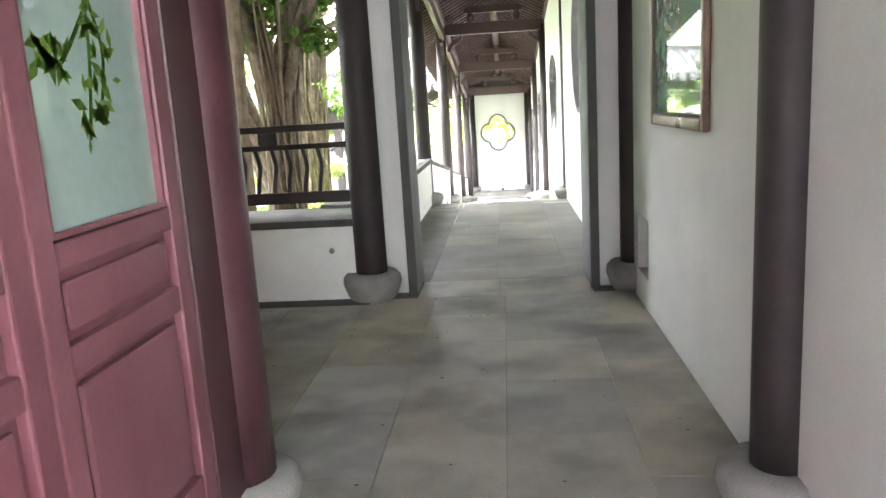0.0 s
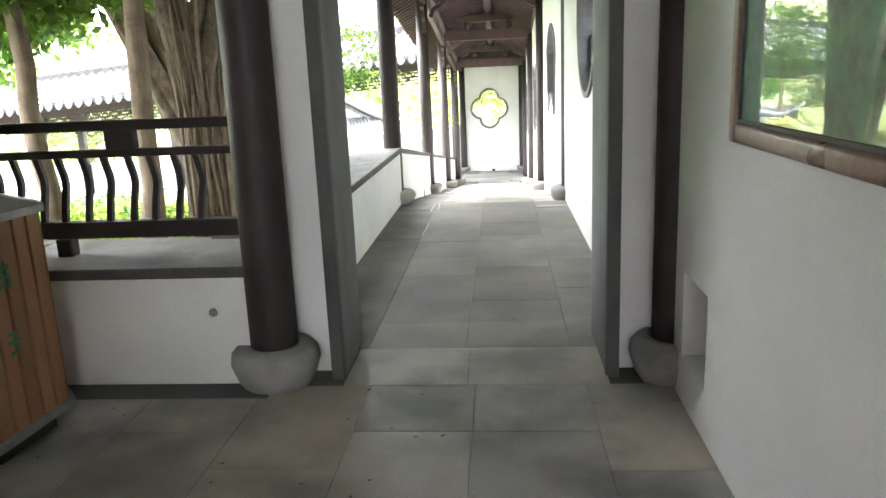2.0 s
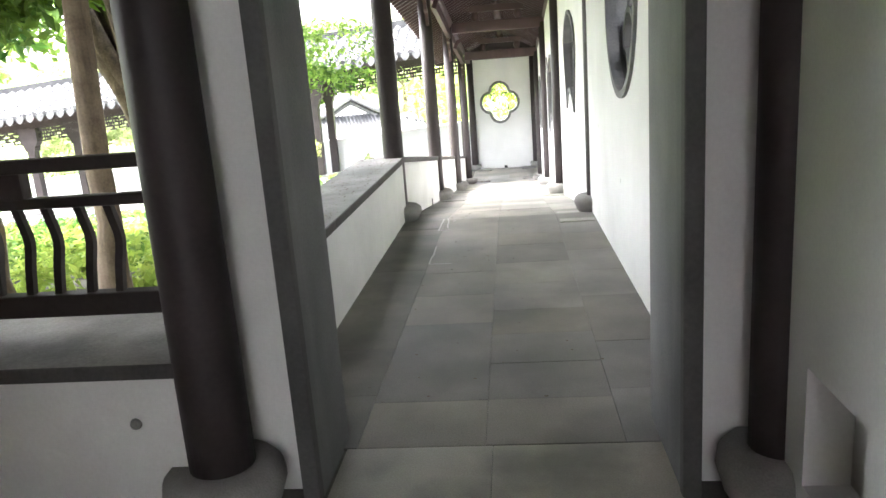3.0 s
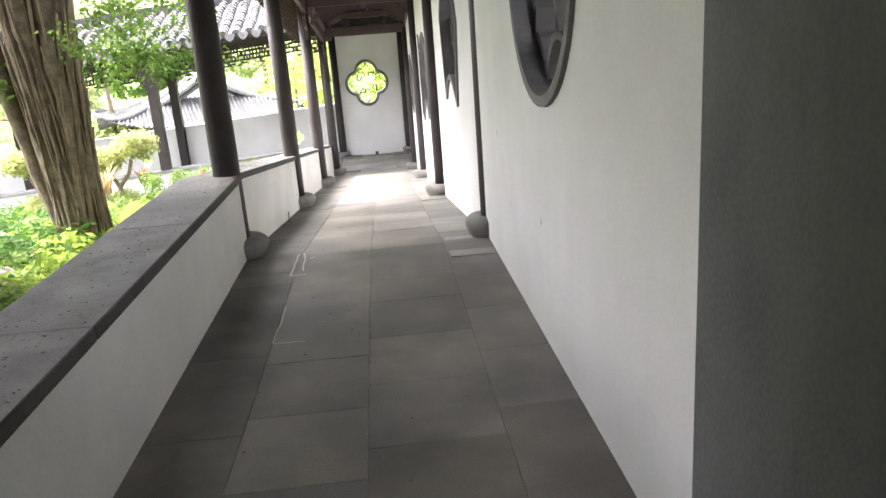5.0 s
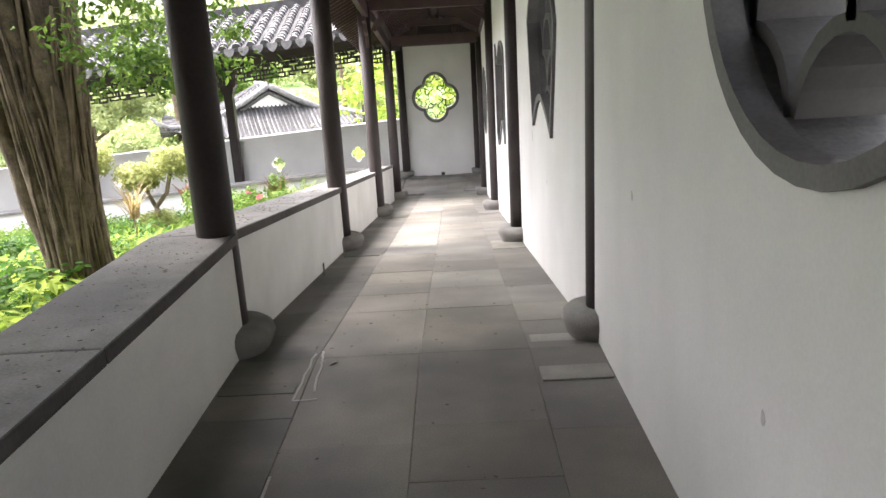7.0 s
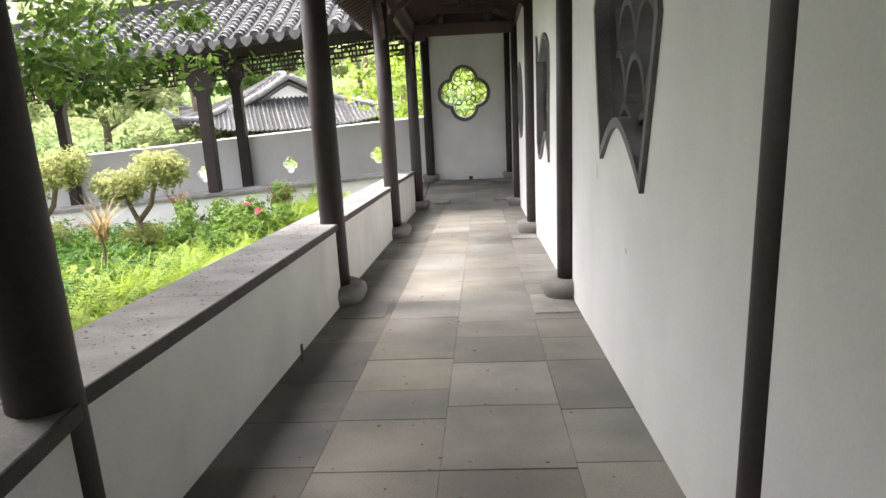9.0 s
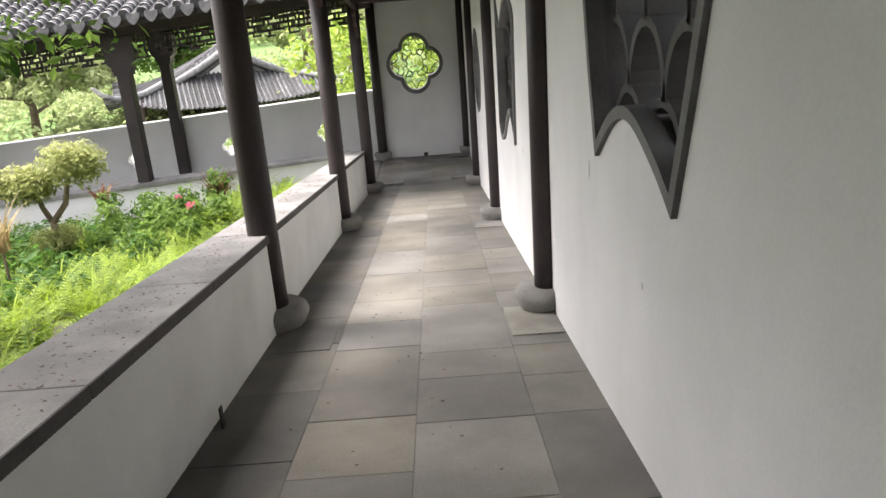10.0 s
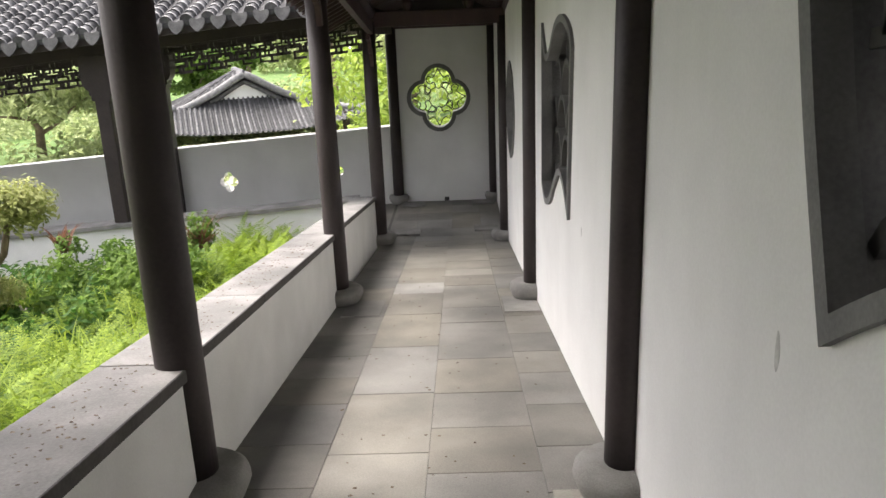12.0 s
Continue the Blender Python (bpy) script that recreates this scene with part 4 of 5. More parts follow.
                    rest_v += [tuple(m @ Vector(c)) for c in co]
                    rest_f += [tuple(k + j for j in f) for f in fa]
        rows += 1
        x -= pitch_x
    ob = quads_object("barrel_tiles", rest_v, rest_f, TILE)
    ob.data.materials.append(TILE_LIP)
    slots = [p.material_index for p in tile.polygons]
    ob.data.polygons.foreach_set("material_index", slots * (len(rest_f) // len(slots)))
    ob.parent = roof
    tagged(ob, kind="stuff")
    b = bmesh.new()
    sloped(b, x_end, x_start, ridge_y - 0.1, ridge_y + 0.1, 2.6, 2.96, along)
    part("ridge", b, TILE_PAN, roof)
    verts, faces = [], []
    n = int((x_start - x_end) / 0.24)
    for i in range(n):
        x = x_end + (i + 0.5) * (x_start - x_end) / n
        k = len(verts)
        for y in (eave_y + 0.1, ridge_y):
            z = pitch(y) + along(x) - 0.07
            verts += [(x - 0.04, y, z - 0.08), (x + 0.04, y, z - 0.08), (x + 0.04, y, z), (x - 0.04, y, z)]
        faces += [(k, k + 1, k + 2, k + 3), (k, k + 4, k + 5, k + 1), (k + 1, k + 5, k + 6, k + 2), (k + 3, k + 2, k + 6, k + 7), (k, k + 3, k + 7, k + 4)]
    ob = quads_object("rafters", verts, faces, WOOD)
    ob.parent = roof
    tagged(ob, kind="stuff")


build_side_gallery()


# ---- porch: doors ----
def build_doors():
    bounds = [1.0, 0.32, -0.36, -1.04, -1.72, -2.4, -3.08, -3.76]
    for y1, y0 in zip(bounds, bounds[1:]):
        d = thing("panelled_door", "closed dark red timber door leaf with pale green glass", "door", "red door leaves", at=(-0.965, 0, 0))
        a, c = y0 + 0.004, y1 - 0.004
        for name, ya, yc in (("stile", a, a + 0.075), ("stile", c - 0.075, c)):
            b = bmesh.new()
            box(b, -0.03, 0.03, ya, yc, 0.03, 2.6, 0.007)
            part(name, b, DOOR_RED, d)
        for za, zc in ((0.03, 0.12), (0.3, 0.37), (0.86, 0.93), (1.085, 1.145), (2.5, 2.6)):
            b = bmesh.new()
            box(b, -0.028, 0.028, a + 0.076, c - 0.076, za, zc, 0.006)
            part("rail", b, DOOR_RED, d)
        for za, zc in ((0.12, 0.3), (0.37, 0.86), (0.93, 1.085)):
            p = bmesh.new()
            box(p, -0.02, 0.002, a + 0.074, c - 0.074, za, zc)
            field = part("panel", p, DOOR_RED, d)
            b = bmesh.new()
            box(b, 0.0025, 0.02, a + 0.105, c - 0.105, za + 0.024, zc - 0.024, 0.009)
            part("raised_field", b, DOOR_RED, field)
        b = bmesh.new()
        box(b, -0.006, 0.004, a + 0.074, c - 0.074, 1.145, 2.5)
        part("glass", b, DOOR_GLASS, d, "pale green obscured glass")
        b = bmesh.new()
        loop = [(a + 0.08, 1.15), (c - 0.08, 1.15), (c - 0.08, 2.495), (a + 0.08, 2.495)]
        ring_band(b, loop, lambda u, v, dd: (dd, u, v), -0.012, 0.004, 0.022)
        part("glazing_bead", b, DOOR_RED, d)
        if y1 == bounds[0]:
            # reflected plant, set as flat shapes on glass of the leaf beside the post
            rng = random.Random(14)
            b = bmesh.new()
            stems = [[(0.66, 2.3), (0.65, 1.95), (0.68, 1.6), (0.63, 1.34)], [(0.65, 1.75), (0.73, 1.55), (0.69, 1.4)], [(0.67, 1.62), (0.55, 1.5), (0.49, 1.52)], [(0.53, 2.3), (0.59, 1.9), (0.66, 1.7)]]
            for st in stems:
                strip(b, smooth_loop(st, 5, False), lambda u, v, dd: (0.0045 + dd, u, v), 0.012, 0.0, 0.0008)
            part("reflected_stem", b, LEAF_DARK, d)
            b = bmesh.new()
            for st in stems:
                for u, v in smooth_loop(st, 5, False)[4:]:
                    for _ in range(3):
                        a0, ln = rng.random() * 6.28, rng.uniform(0.015, 0.04)
                        uu, vv = u + rng.gauss(0, 0.025), v + rng.gauss(0, 0.025)
                        c0, s0 = math.cos(a0) * ln, math.sin(a0) * ln
                        b.faces.new([b.verts.new((0.0058, uu + p, vv + q)) for p, q in ((-c0, -s0), (-s0 * 0.4, c0 * 0.4), (c0, s0), (s0 * 0.4, -c0 * 0.4))])
            part("reflected_leaves", b, LEAF, d)
    b = bmesh.new()
    box(b, -1.06, -0.9, -3.8, 1.2, -0.05, 0.03, 0.01)
    tagged(mesh_object("door_sill", b, DOOR_RED), "worn red timber door sill", "sill", kind="structure")
    b = bmesh.new()
    box(b, -1.03, -0.93, 1.003, 1.2, 0.031, 2.598, 0.008)
    tagged(mesh_object("door_frame", b, COLUMN_RED), "dark red-brown timber door frame beside the post", "door frame", kind="structure")
    b = bmesh.new()
    box(b, -1.06, -0.9, -6.0, 1.2, 2.6, 3.3)
    box(b, -1.06, -0.9, -6.0, -3.77, 0.0, 2.6)
    tagged(mesh_object("wall_over_doors", b, DOOR_RED), "dark red timber boarding over the doors", "wall", kind="structure")


build_doors()


# ---- porch: low wall with balustrade ----
def build_balustrade():
    t = thing("low_wall", "white plastered porch low wall with a stone seat", "low wall", "gallery low walls", "structure")
    b = bmesh.new()
    box(b, -8.0, -1.12, 4.25, 4.86, -0.4, 0.55)
    part("wall_body", b, LOW_PLASTER, t)
    xs = [-8.0, -6.6, -5.2, -3.8, -2.45, -1.1]
    for x0, x1 in zip(xs, xs[1:]):
        b = bmesh.new()
        box(b, x0 + 0.002, x1 - 0.002, 4.2, 4.9, 0.552, 0.605, 0.009)
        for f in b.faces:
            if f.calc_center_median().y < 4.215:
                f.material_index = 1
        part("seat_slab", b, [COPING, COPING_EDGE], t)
    # Thin dark sheet along the wall foot stands in for the shade there.
    b = bmesh.new()
    box(b, -6.0, -1.05, 4.08, 4.245, -0.02, 0.006, 0.003)
    part("foot_shade_strip", b, JAMB_TRIM, t)
    rail = thing("balustrade", "dark timber balustrade with bowed slats on the low wall", "balustrade", at=(0, 4.5, 0))
    for z0, z1, w in ((1.235, 1.285, 0.035), (1.105, 1.145, 0.03), (0.7, 0.785, 0.035)):
        b = bmesh.new()
        box(b, -8.0, -1.2, -w, w, z0, z1, 0.008)
        part("rail", b, WOOD, rail)
    x = -1.42
    k = 0
    while x > -7.9:
        b = bmesh.new()
        strip(b, smooth_loop([(x - 0.02, 0.78), (x - 0.006, 0.88), (x + 0.012, 0.98), (x - 0.002, 1.06), (x - 0.014, 1.11)], 4, False), lambda u, v, d: (u, d, v), 0.028, -0.014, 0.014)
        part("slat", b, WOOD, rail)
        k += 1
        x -= 0.112 if k % 2 else 0.125
    for x in (-1.8, -3.02, -4.24, -5.46, -6.68):
        b = bmesh.new()
        box(b, x - 0.075, x + 0.075, -0.03, 0.03, 1.14, 1.24, 0.012)
        part("rail_block", b, WOOD, rail)
        b = bmesh.new()
        box(b, x - 0.4, x - 0.32, -0.04, 0.04, 0.606, 0.7, 0.012)
        part("foot_block", b, WOOD, rail)
    b = bmesh.new()
    lathe(b, [(0.022, 0.0), (0.018, 0.012), (0.008, 0.016)], seg=12)
    nail = mesh_object("wall_stud", b, DRUM)
    nail.matrix_basis = pose(-1.33, 4.251, 0.37, 90, 0, 0)
    tagged(nail, "small grey stud in the white low wall", "stud")


build_balustrade()


# ---- porch: litter bin ----
def build_bin():
    t = thing("litter_bin", "wood-slatted litter bin with a grey metal hopper lid", "litter bin", at=(-2.245, 3.67, 0), turn=-4)
    w, l, c = 0.37, 0.31, 0.09

    def outline(s):
        pts = []
        for sx, sy, flip in ((1, -1, 0), (1, 1, 1), (-1, 1, 0), (-1, -1, 1)):
            pair = [(sx * (w + s - c), sy * (l + s)), (sx * (w + s), sy * (l + s - c))]
            pts += pair if not flip else pair[::-1]
        return pts

    def prism(loop_lo, loop_hi, z0, z1, cap=True):
        b = bmesh.new()
        lo = [b.verts.new((x, y, z0)) for x, y in loop_lo]
        hi = [b.verts.new((x, y, z1)) for x, y in loop_hi]
        n = len(lo)
        for i in range(n):
            b.faces.new((lo[i], lo[(i + 1) % n], hi[(i + 1) % n], hi[i]))
        if cap:
            b.faces.new(lo[::-1])
            b.faces.new(hi)
        bmesh.ops.recalc_face_normals(b, faces=b.faces)
        return b
    part("plinth", prism(outline(-0.05), outline(-0.05), 0.0, 0.075), IRON, t)
    part("bottom_rim", prism(outline(0.012), outline(0.012), 0.076, 0.11), BIN_METAL, t, "grey metal rim")
    part("body", prism(outline(-0.012), outline(-0.012), 0.111, 0.95), BIN_GROOVE, t)
    part("top_rim", prism(outline(0.012), outline(0.012), 0.951, 0.985), BIN_METAL, t, "grey metal rim")
    loop = outline(-0.012)
    n = len(loop)
    for i in range(n):
        (x0, y0), (x1, y1) = loop[i], loop[(i + 1) % n]
        ln = math.hypot(x1 - x0, y1 - y0)
        count = max(1, round(ln / 0.085))
        ang = math.degrees(math.atan2(y1 - y0, x1 - x0))
        for k in range(count):
            b = bmesh.new()
            s = ln / count
            box(b, -s / 2 + 0.008, s / 2 - 0.008, -0.013, 0.0005, 0.112, 0.949, 0.003)
            f = (k + 0.5) / count
            ob = part("slat", b, BIN_WOOD, t)
            ob.matrix_basis = pose(x0 + (x1 - x0) * f, y0 + (y1 - y0) * f, 0, 0, 0, ang)
    # hopper lid: a flat pyramid with a round hole
    b = bmesh.new()
    base = [b.verts.new((x, y, 0.986)) for x, y in outline(0.004)]
    nseg = 24
    ring_o = [b.verts.new((0.15 * math.cos(a), 0.13 * math.sin(a), 1.085)) for a in (2 * math.pi * i / nseg for i in range(nseg))]
    ring_i = [b.verts.new((0.135 * math.cos(a), 0.115 * math.sin(a), 1.08)) for a in (2 * math.pi * i / nseg for i in range(nseg))]
    ring_d = [b.verts.new((0.135 * math.cos(a), 0.115 * math.sin(a), 0.99)) for a in (2 * math.pi * i / nseg for i in range(nseg))]
    edges = [b.edges.new((base[i], base[(i + 1) % 8])) for i in range(8)] + [b.edges.new((ring_o[i], ring_o[(i + 1) % nseg])) for i in range(nseg)]
    bmesh.ops.triangle_fill(b, use_beauty=True, use_dissolve=False, edges=edges)
    for i in range(nseg):
        j = (i + 1) % nseg
        b.faces.new((ring_o[i], ring_o[j], ring_i[j], ring_i[i]))
        b.faces.new((ring_i[i], ring_i[j], ring_d[j], ring_d[i])).material_index = 1
    b.faces.new(ring_d).material_index = 1
    bmesh.ops.recalc_face_normals(b, faces=b.faces)
    part("lid", b, [BIN_METAL, BIN_INSIDE], t, "dented grey metal lid with a round hole")
    # two painted characters on the side that faces the walk, too blurred to read
    for z, strokes in ((0.74, ((-0.035, 0.035, 0.03, 0.045), (-0.03, 0.03, -0.005, 0.008), (-0.006, 0.006, -0.05, 0.05), (-0.035, -0.02, -0.05, -0.01), (0.02, 0.035, -0.05, -0.01))),
                       (0.47, ((-0.03, 0.03, 0.035, 0.047), (-0.035, 0.035, 0.0, 0.012), (-0.03, 0.03, -0.045, -0.032), (-0.006, 0.006, -0.045, 0.045)))):
        b = bmesh.new()
        for u0, u1, v0, v1 in strokes:
            box(b, w + 0.0012, w + 0.0035, -0.05 + u0, -0.05 + u1, z + v0, z + v1)
        part("painted_mark", b, BIN_GREEN, t, "green painted marking")


build_bin()


# ---- porch: glazed picture ----
def build_picture():
    t = thing("framed_picture", "glazed dark green picture in a rounded brown frame", "picture", at=(WALL_A, 0, 0))
    y0, y1, z0, z1 = 2.26, 3.42, 1.19, 2.62
    b = bmesh.new()
    box(b, -0.018, -0.003, y0 + 0.04, y1 - 0.04, z0 + 0.04, z1 - 0.04)
    part("glazed_print", b, PRINT, t)
    for name, (a0, a1, b0, b1) in (("side", (y0, y0 + 0.062, z0, z1)), ("side", (y1 - 0.062, y1, z0, z1)), ("rail", (y0 + 0.063, y1 - 0.063, z0, z0 + 0.062)), ("rail", (y0 + 0.063, y1 - 0.063, z1 - 0.062, z1))):
        b = bmesh.new()
        box(b, -0.036, -0.002, a0, a1, b0, b1, 0.015)
        part("frame_" + name, b, PIC_FRAME, t, "", True)
    # small slip of metal round the print
    b = bmesh.new()
    ring_band(b, [(y0 + 0.063, z0 + 0.063), (y1 - 0.063, z0 + 0.063), (y1 - 0.063, z1 - 0.063), (y0 + 0.063, z1 - 0.063)], lambda u, v, d: (d, u, v), -0.012, -0.026, -0.019)
    part("slip", b, JAMB_TRIM, t)


build_picture()


# ---- garden: trees ----
def limb(rng, start, direction, length, wobble, steps=6):
    p, d, pts = Vector(start), Vector(direction).normalized(), []
    for _ in range(steps + 1):
        pts.append(p.copy())
        d = (d + Vector((rng.gauss(0, wobble), rng.gauss(0, wobble), rng.gauss(0, wobble * 0.5)))).normalized()
        p = p + d * length / steps
    return pts


def build_tree(x, y, stems, label, seed, bark, crown, leaf=0.075, mat=None, group="garden trees", split=0.0, roots=0, root_r=0.3, twist=0.0):
    """stems: (dx, dy, lean_x, lean_y, height, radius at the foot, radius at the top)."""
    rng = random.Random(seed)
    z = garden_z(x, y)
    t = thing("tree", label, "tree", group, at=(x, y, z - 0.1))
    b = bmesh.new()
    for dx, dy, lx, ly, h, r0, r1 in stems:
        n = 11
        pts, rad = [], []
        turn = rng.uniform(-twist, twist)
        for i in range(n + 1):
            f = i / n
            g = max(0.0, f - split) / (1 - split)
            ca, sa = math.cos(turn * f), math.sin(turn * f)
            ex, ey = (dx * ca - dy * sa) * (1 - 0.25 * f), (dx * sa + dy * ca) * (1 - 0.25 * f)
            pts.append((ex + lx * g ** 1.15 + rng.gauss(0, 0.22 * r0), ey + ly * g ** 1.15 + rng.gauss(0, 0.22 * r0), h * f))
            rad.append((r0 + (r1 - r0) * f ** 0.8) * (1 + rng.gauss(0, 0.05)) * (1.35 if i == 0 else 1))
        tube(b, pts, rad, 9)
        for _ in range(3 if r0 > 0.046 else 0):
            k = rng.randrange(8, n + 1)
            a = rng.random() * 6.28
            lp = limb(rng, pts[k], (math.cos(a), math.sin(a), 0.7), 1.6 + rng.random(), 0.22)
            tube(b, lp, [rad[k] * 0.5 * (1 - 0.85 * i / 6) + 0.006 for i in range(7)], 6)
    part("trunk", b, bark, t, "", True)
    if roots:
        b = bmesh.new()
        for _ in range(roots):
            a, q, h = rng.random() * 6.283, rng.uniform(0.9, 1.06) * root_r, rng.uniform(1.2, 3.6)
            sway, z0 = rng.uniform(-0.9, 0.9), rng.choice((0.0, 0.0, 0.4))
            pts = []
            for i in range(8):
                f = i / 7
                qq = q * (1.1 - 0.15 * math.sin(f * 3.0)) + 0.25 * max(0, f * h / 4 - 0.3)
                pts.append((qq * math.cos(a + sway * f), qq * math.sin(a + sway * f), z0 + h * f))
            tube(b, pts, [rng.uniform(0.008, 0.022)] * 8, 5)
        part("root_veil", b, BARK_THIN, t, "pale hanging aerial roots", True)
    c = leaf_cloud("crown", crown, leaf, mat or LEAF, seed + 50, 0.25)
    c.parent = t
    return t


def clumps(rng, cx, cy, cz, rx, ry, rz, n, each, size=(0.45, 0.8)):
    out = []
    for _ in range(n):
        s = rng.uniform(*size)
        d = Vector((rng.gauss(0, 1), rng.gauss(0, 1), rng.gauss(0, 1))).normalized() * rng.random() ** 0.4
        out.append(((cx + d.x * rx, cy + d.y * ry, cz + d.z * rz), (s, s, s * 0.55), each))
    return out


rng_g = random.Random(21)
# the great banyan beside the gallery: a bundle of fused stems with hanging roots
bundle = []
for k in range(13):
    a = 6.283 * k / 13 + rng_g.uniform(-0.2, 0.2)
    r = 0.07 + 0.04 * (k % 3)
    bundle.append((r * math.cos(a), r * math.sin(a), 0.3 * math.cos(a) - 0.1, 0.28 * math.sin(a), 4.2, rng_g.uniform(0.08, 0.12), rng_g.uniform(0.07, 0.1)))
bundle.append((0.0, 0.0, -0.05, 0.0, 4.2, 0.17, 0.14))
bundle.append((-0.2, 0.05, -0.75, 0.1, 4.0, 0.1, 0.08))
for k in range(46):
    a = rng_g.random() * 6.283
    q = rng_g.uniform(0.19, 0.25)
    turn = rng_g.uniform(-0.7, 0.7)
    bundle.append((q * math.cos(a), q * math.sin(a), 0.3 * math.cos(a + turn) - 0.1, 0.3 * math.sin(a + turn), rng_g.uniform(2.4, 4.1), rng_g.uniform(0.014, 0.04), 0.006))
# Upper clumps, above the view, are packed in to shade the near gallery.
crown = clumps(rng_g, -0.5, -1.4, 5.0, 2.8, 2.4, 0.9, 50, 380) + clumps(rng_g, -0.75, -0.1, 2.3, 0.5, 0.5, 0.4, 12, 45, (0.15, 0.35)) + clumps(rng_g, 1.2, -0.2, 2.55, 0.85, 0.9, 0.55, 26, 60, (0.16, 0.4)) + clumps(rng_g, 0.7, 0.5, 2.6, 0.6, 0.6, 0.7, 12, 70, (0.2, 0.4)) + clumps(rng_g, -0.9, 0.4, 3.0, 0.7, 0.6, 0.5, 7, 90, (0.25, 0.45))
build_tree(-3.57, 12.6, bundle, "thick banyan tree with fused stems and hanging roots", 3, BARK, crown, 0.04, roots=120, root_r=0.25, twist=1.6)

bundle = [(0.12 * math.cos(a), 0.12 * math.sin(a), 0.1 * math.cos(a) - 1.7, 0.05 + 0.1 * math.sin(a), 4.2, 0.1, 0.08) for a in (6.283 * k / 7 for k in range(7))]
# Wide crown placed out of view to block sun over the first bay.
crown = clumps(rng_g, -1.2, -1.6, 4.6, 2.4, 2.9, 0.9, 40, 260)
build_tree(-3.06, 9.35, bundle, "leaning dark banyan trunk close to the gallery wall", 5, BARK, crown, twist=1.2)

# forked banyan and slim trees behind the porch balustrade
fork = [(0.1 * math.cos(a), 0.1 * math.sin(a), (0.95 if k % 2 else -0.75) + 0.08 * math.cos(a), 0.1 * math.sin(a), 4.4, 0.1, 0.065) for k, a in enumerate(6.283 * k / 8 for k in range(8))]
for k in range(60):
    a = rng_g.random() * 6.283
    fork.append((0.2 * math.cos(a), 0.17 * math.sin(a), 0.1 * math.cos(3 * a), 0.05, rng_g.uniform(1.4, 2.3), rng_g.uniform(0.012, 0.026), 0.005))
# Crown is packed extra dense to keep light off the first bay.
crown = clumps(rng_g, 0.0, 0.0, 4.3, 2.4, 2.4, 1.1, 52, 420)
build_tree(-2.62, 7.55, fork, "forked banyan tree with hanging roots behind the balustrade", 7, BARK, crown, split=0.36, roots=30, root_r=0.2, twist=0.7)
crown = clumps(rng_g, 0, 0.3, 3.9, 1.8, 1.6, 0.8, 20, 340) + clumps(rng_g, 0.1, 0.6, 2.7, 1.0, 0.8, 0.4, 10, 260, (0.3, 0.6))
build_tree(-2.93, 7.0, [(0, 0, 0.1, 0.1, 4.2, 0.1, 0.07)], "slim pale-barked tree behind the balustrade", 8, BARK_THIN, crown)
crown = clumps(rng_g, -0.4, 0.5, 3.5, 1.9, 1.6, 0.9, 26, 340) + clumps(rng_g, -0.9, 0.6, 2.5, 1.3, 0.9, 0.5, 16, 280, (0.35, 0.7))
build_tree(-3.8, 7.0, [(0, 0, -0.2, 0.05, 4.0, 0.09, 0.065)], "slim leaning tree with broad green leaves", 9, BARK_THIN, crown, 0.09)
crown = clumps(rng_g, 0, 0, 3.3, 2.4, 2.2, 1.2, 34, 330, (0.5, 0.9))
build_tree(-6.6, 8.2, [(0, 0, -0.2, 0.0, 3.8, 0.1, 0.075), (0.1, 0, 0.5, 0.2, 3.6, 0.07, 0.05)], "dark green tree deeper in the garden", 10, BARK_THIN, crown, 0.1, LEAF_DARK)
crown = clumps(rng_g, 0, 0, 3.6, 2.0, 2.0, 1.0, 20, 200, (0.5, 0.9))
build_tree(-8.6, 12.5, [(0, 0, -0.2, 0.0, 4.0, 0.1, 0.075)], "broad-leaved tree deeper in the garden", 11, BARK_THIN, crown, 0.1, LEAF)


# ---- garden: topiary, red and striped plants ----
def build_topiary(x, y, s, label, seed, low=True):
    rng = random.Random(seed)
    z = garden_z(x, y)
    t = thing("topiary_shrub", label, "topiary", "clipped topiary shrubs", at=(x, y, z - 0.05))
    b = bmesh.new()
    tube(b, [(0, 0, 0), (0.02, 0, 0.35 * s), (-0.02, 0, 0.62 * s)], [0.055 * s, 0.045 * s, 0.04 * s], 8)
    tube(b, [(-0.02, 0, 0.6 * s), (-0.1 * s, 0, 0.8 * s), (-0.14 * s, 0, 1.0 * s)], [0.036 * s, 0.03 * s, 0.026 * s], 7)
    tube(b, [(-0.02, 0, 0.6 * s), (0.18 * s, 0, 0.82 * s), (0.3 * s, 0, 1.2 * s)], [0.04 * s, 0.034 * s, 0.028 * s], 7)
    part("stem", b, BARK_THIN, t, "", True)
    blobs = []
    for cx, cz, r in ((-0.22, 1.1, 0.38), (0.36, 1.3, 0.42)):
        for k in range(9):
            a = 6.28 * k / 9
            blobs.append(((cx * s + 0.16 * s * math.cos(a), 0.14 * s * math.sin(a), cz * s + rng.uniform(-0.04, 0.05)), (r * s * 0.62, r * s * 0.62, r * s * (0.5 + 0.16 * rng.random())), 300))
    c = leaf_cloud("crown", blobs, 0.036, TOPIARY, seed, 0.4)
    c.parent = t
    if low:
        blobs = [((0.12 * math.cos(k * 1.05) * s, 0.14 * math.sin(k * 1.05) * s, 0.42 * s + 0.03 * math.sin(k * 2.0)), (0.2 * s, 0.2 * s, 0.14 * s), 230) for k in range(6)]
        c = leaf_cloud("skirt", blobs, 0.028, TOPIARY, seed + 1, 0.6)
        c.parent = t


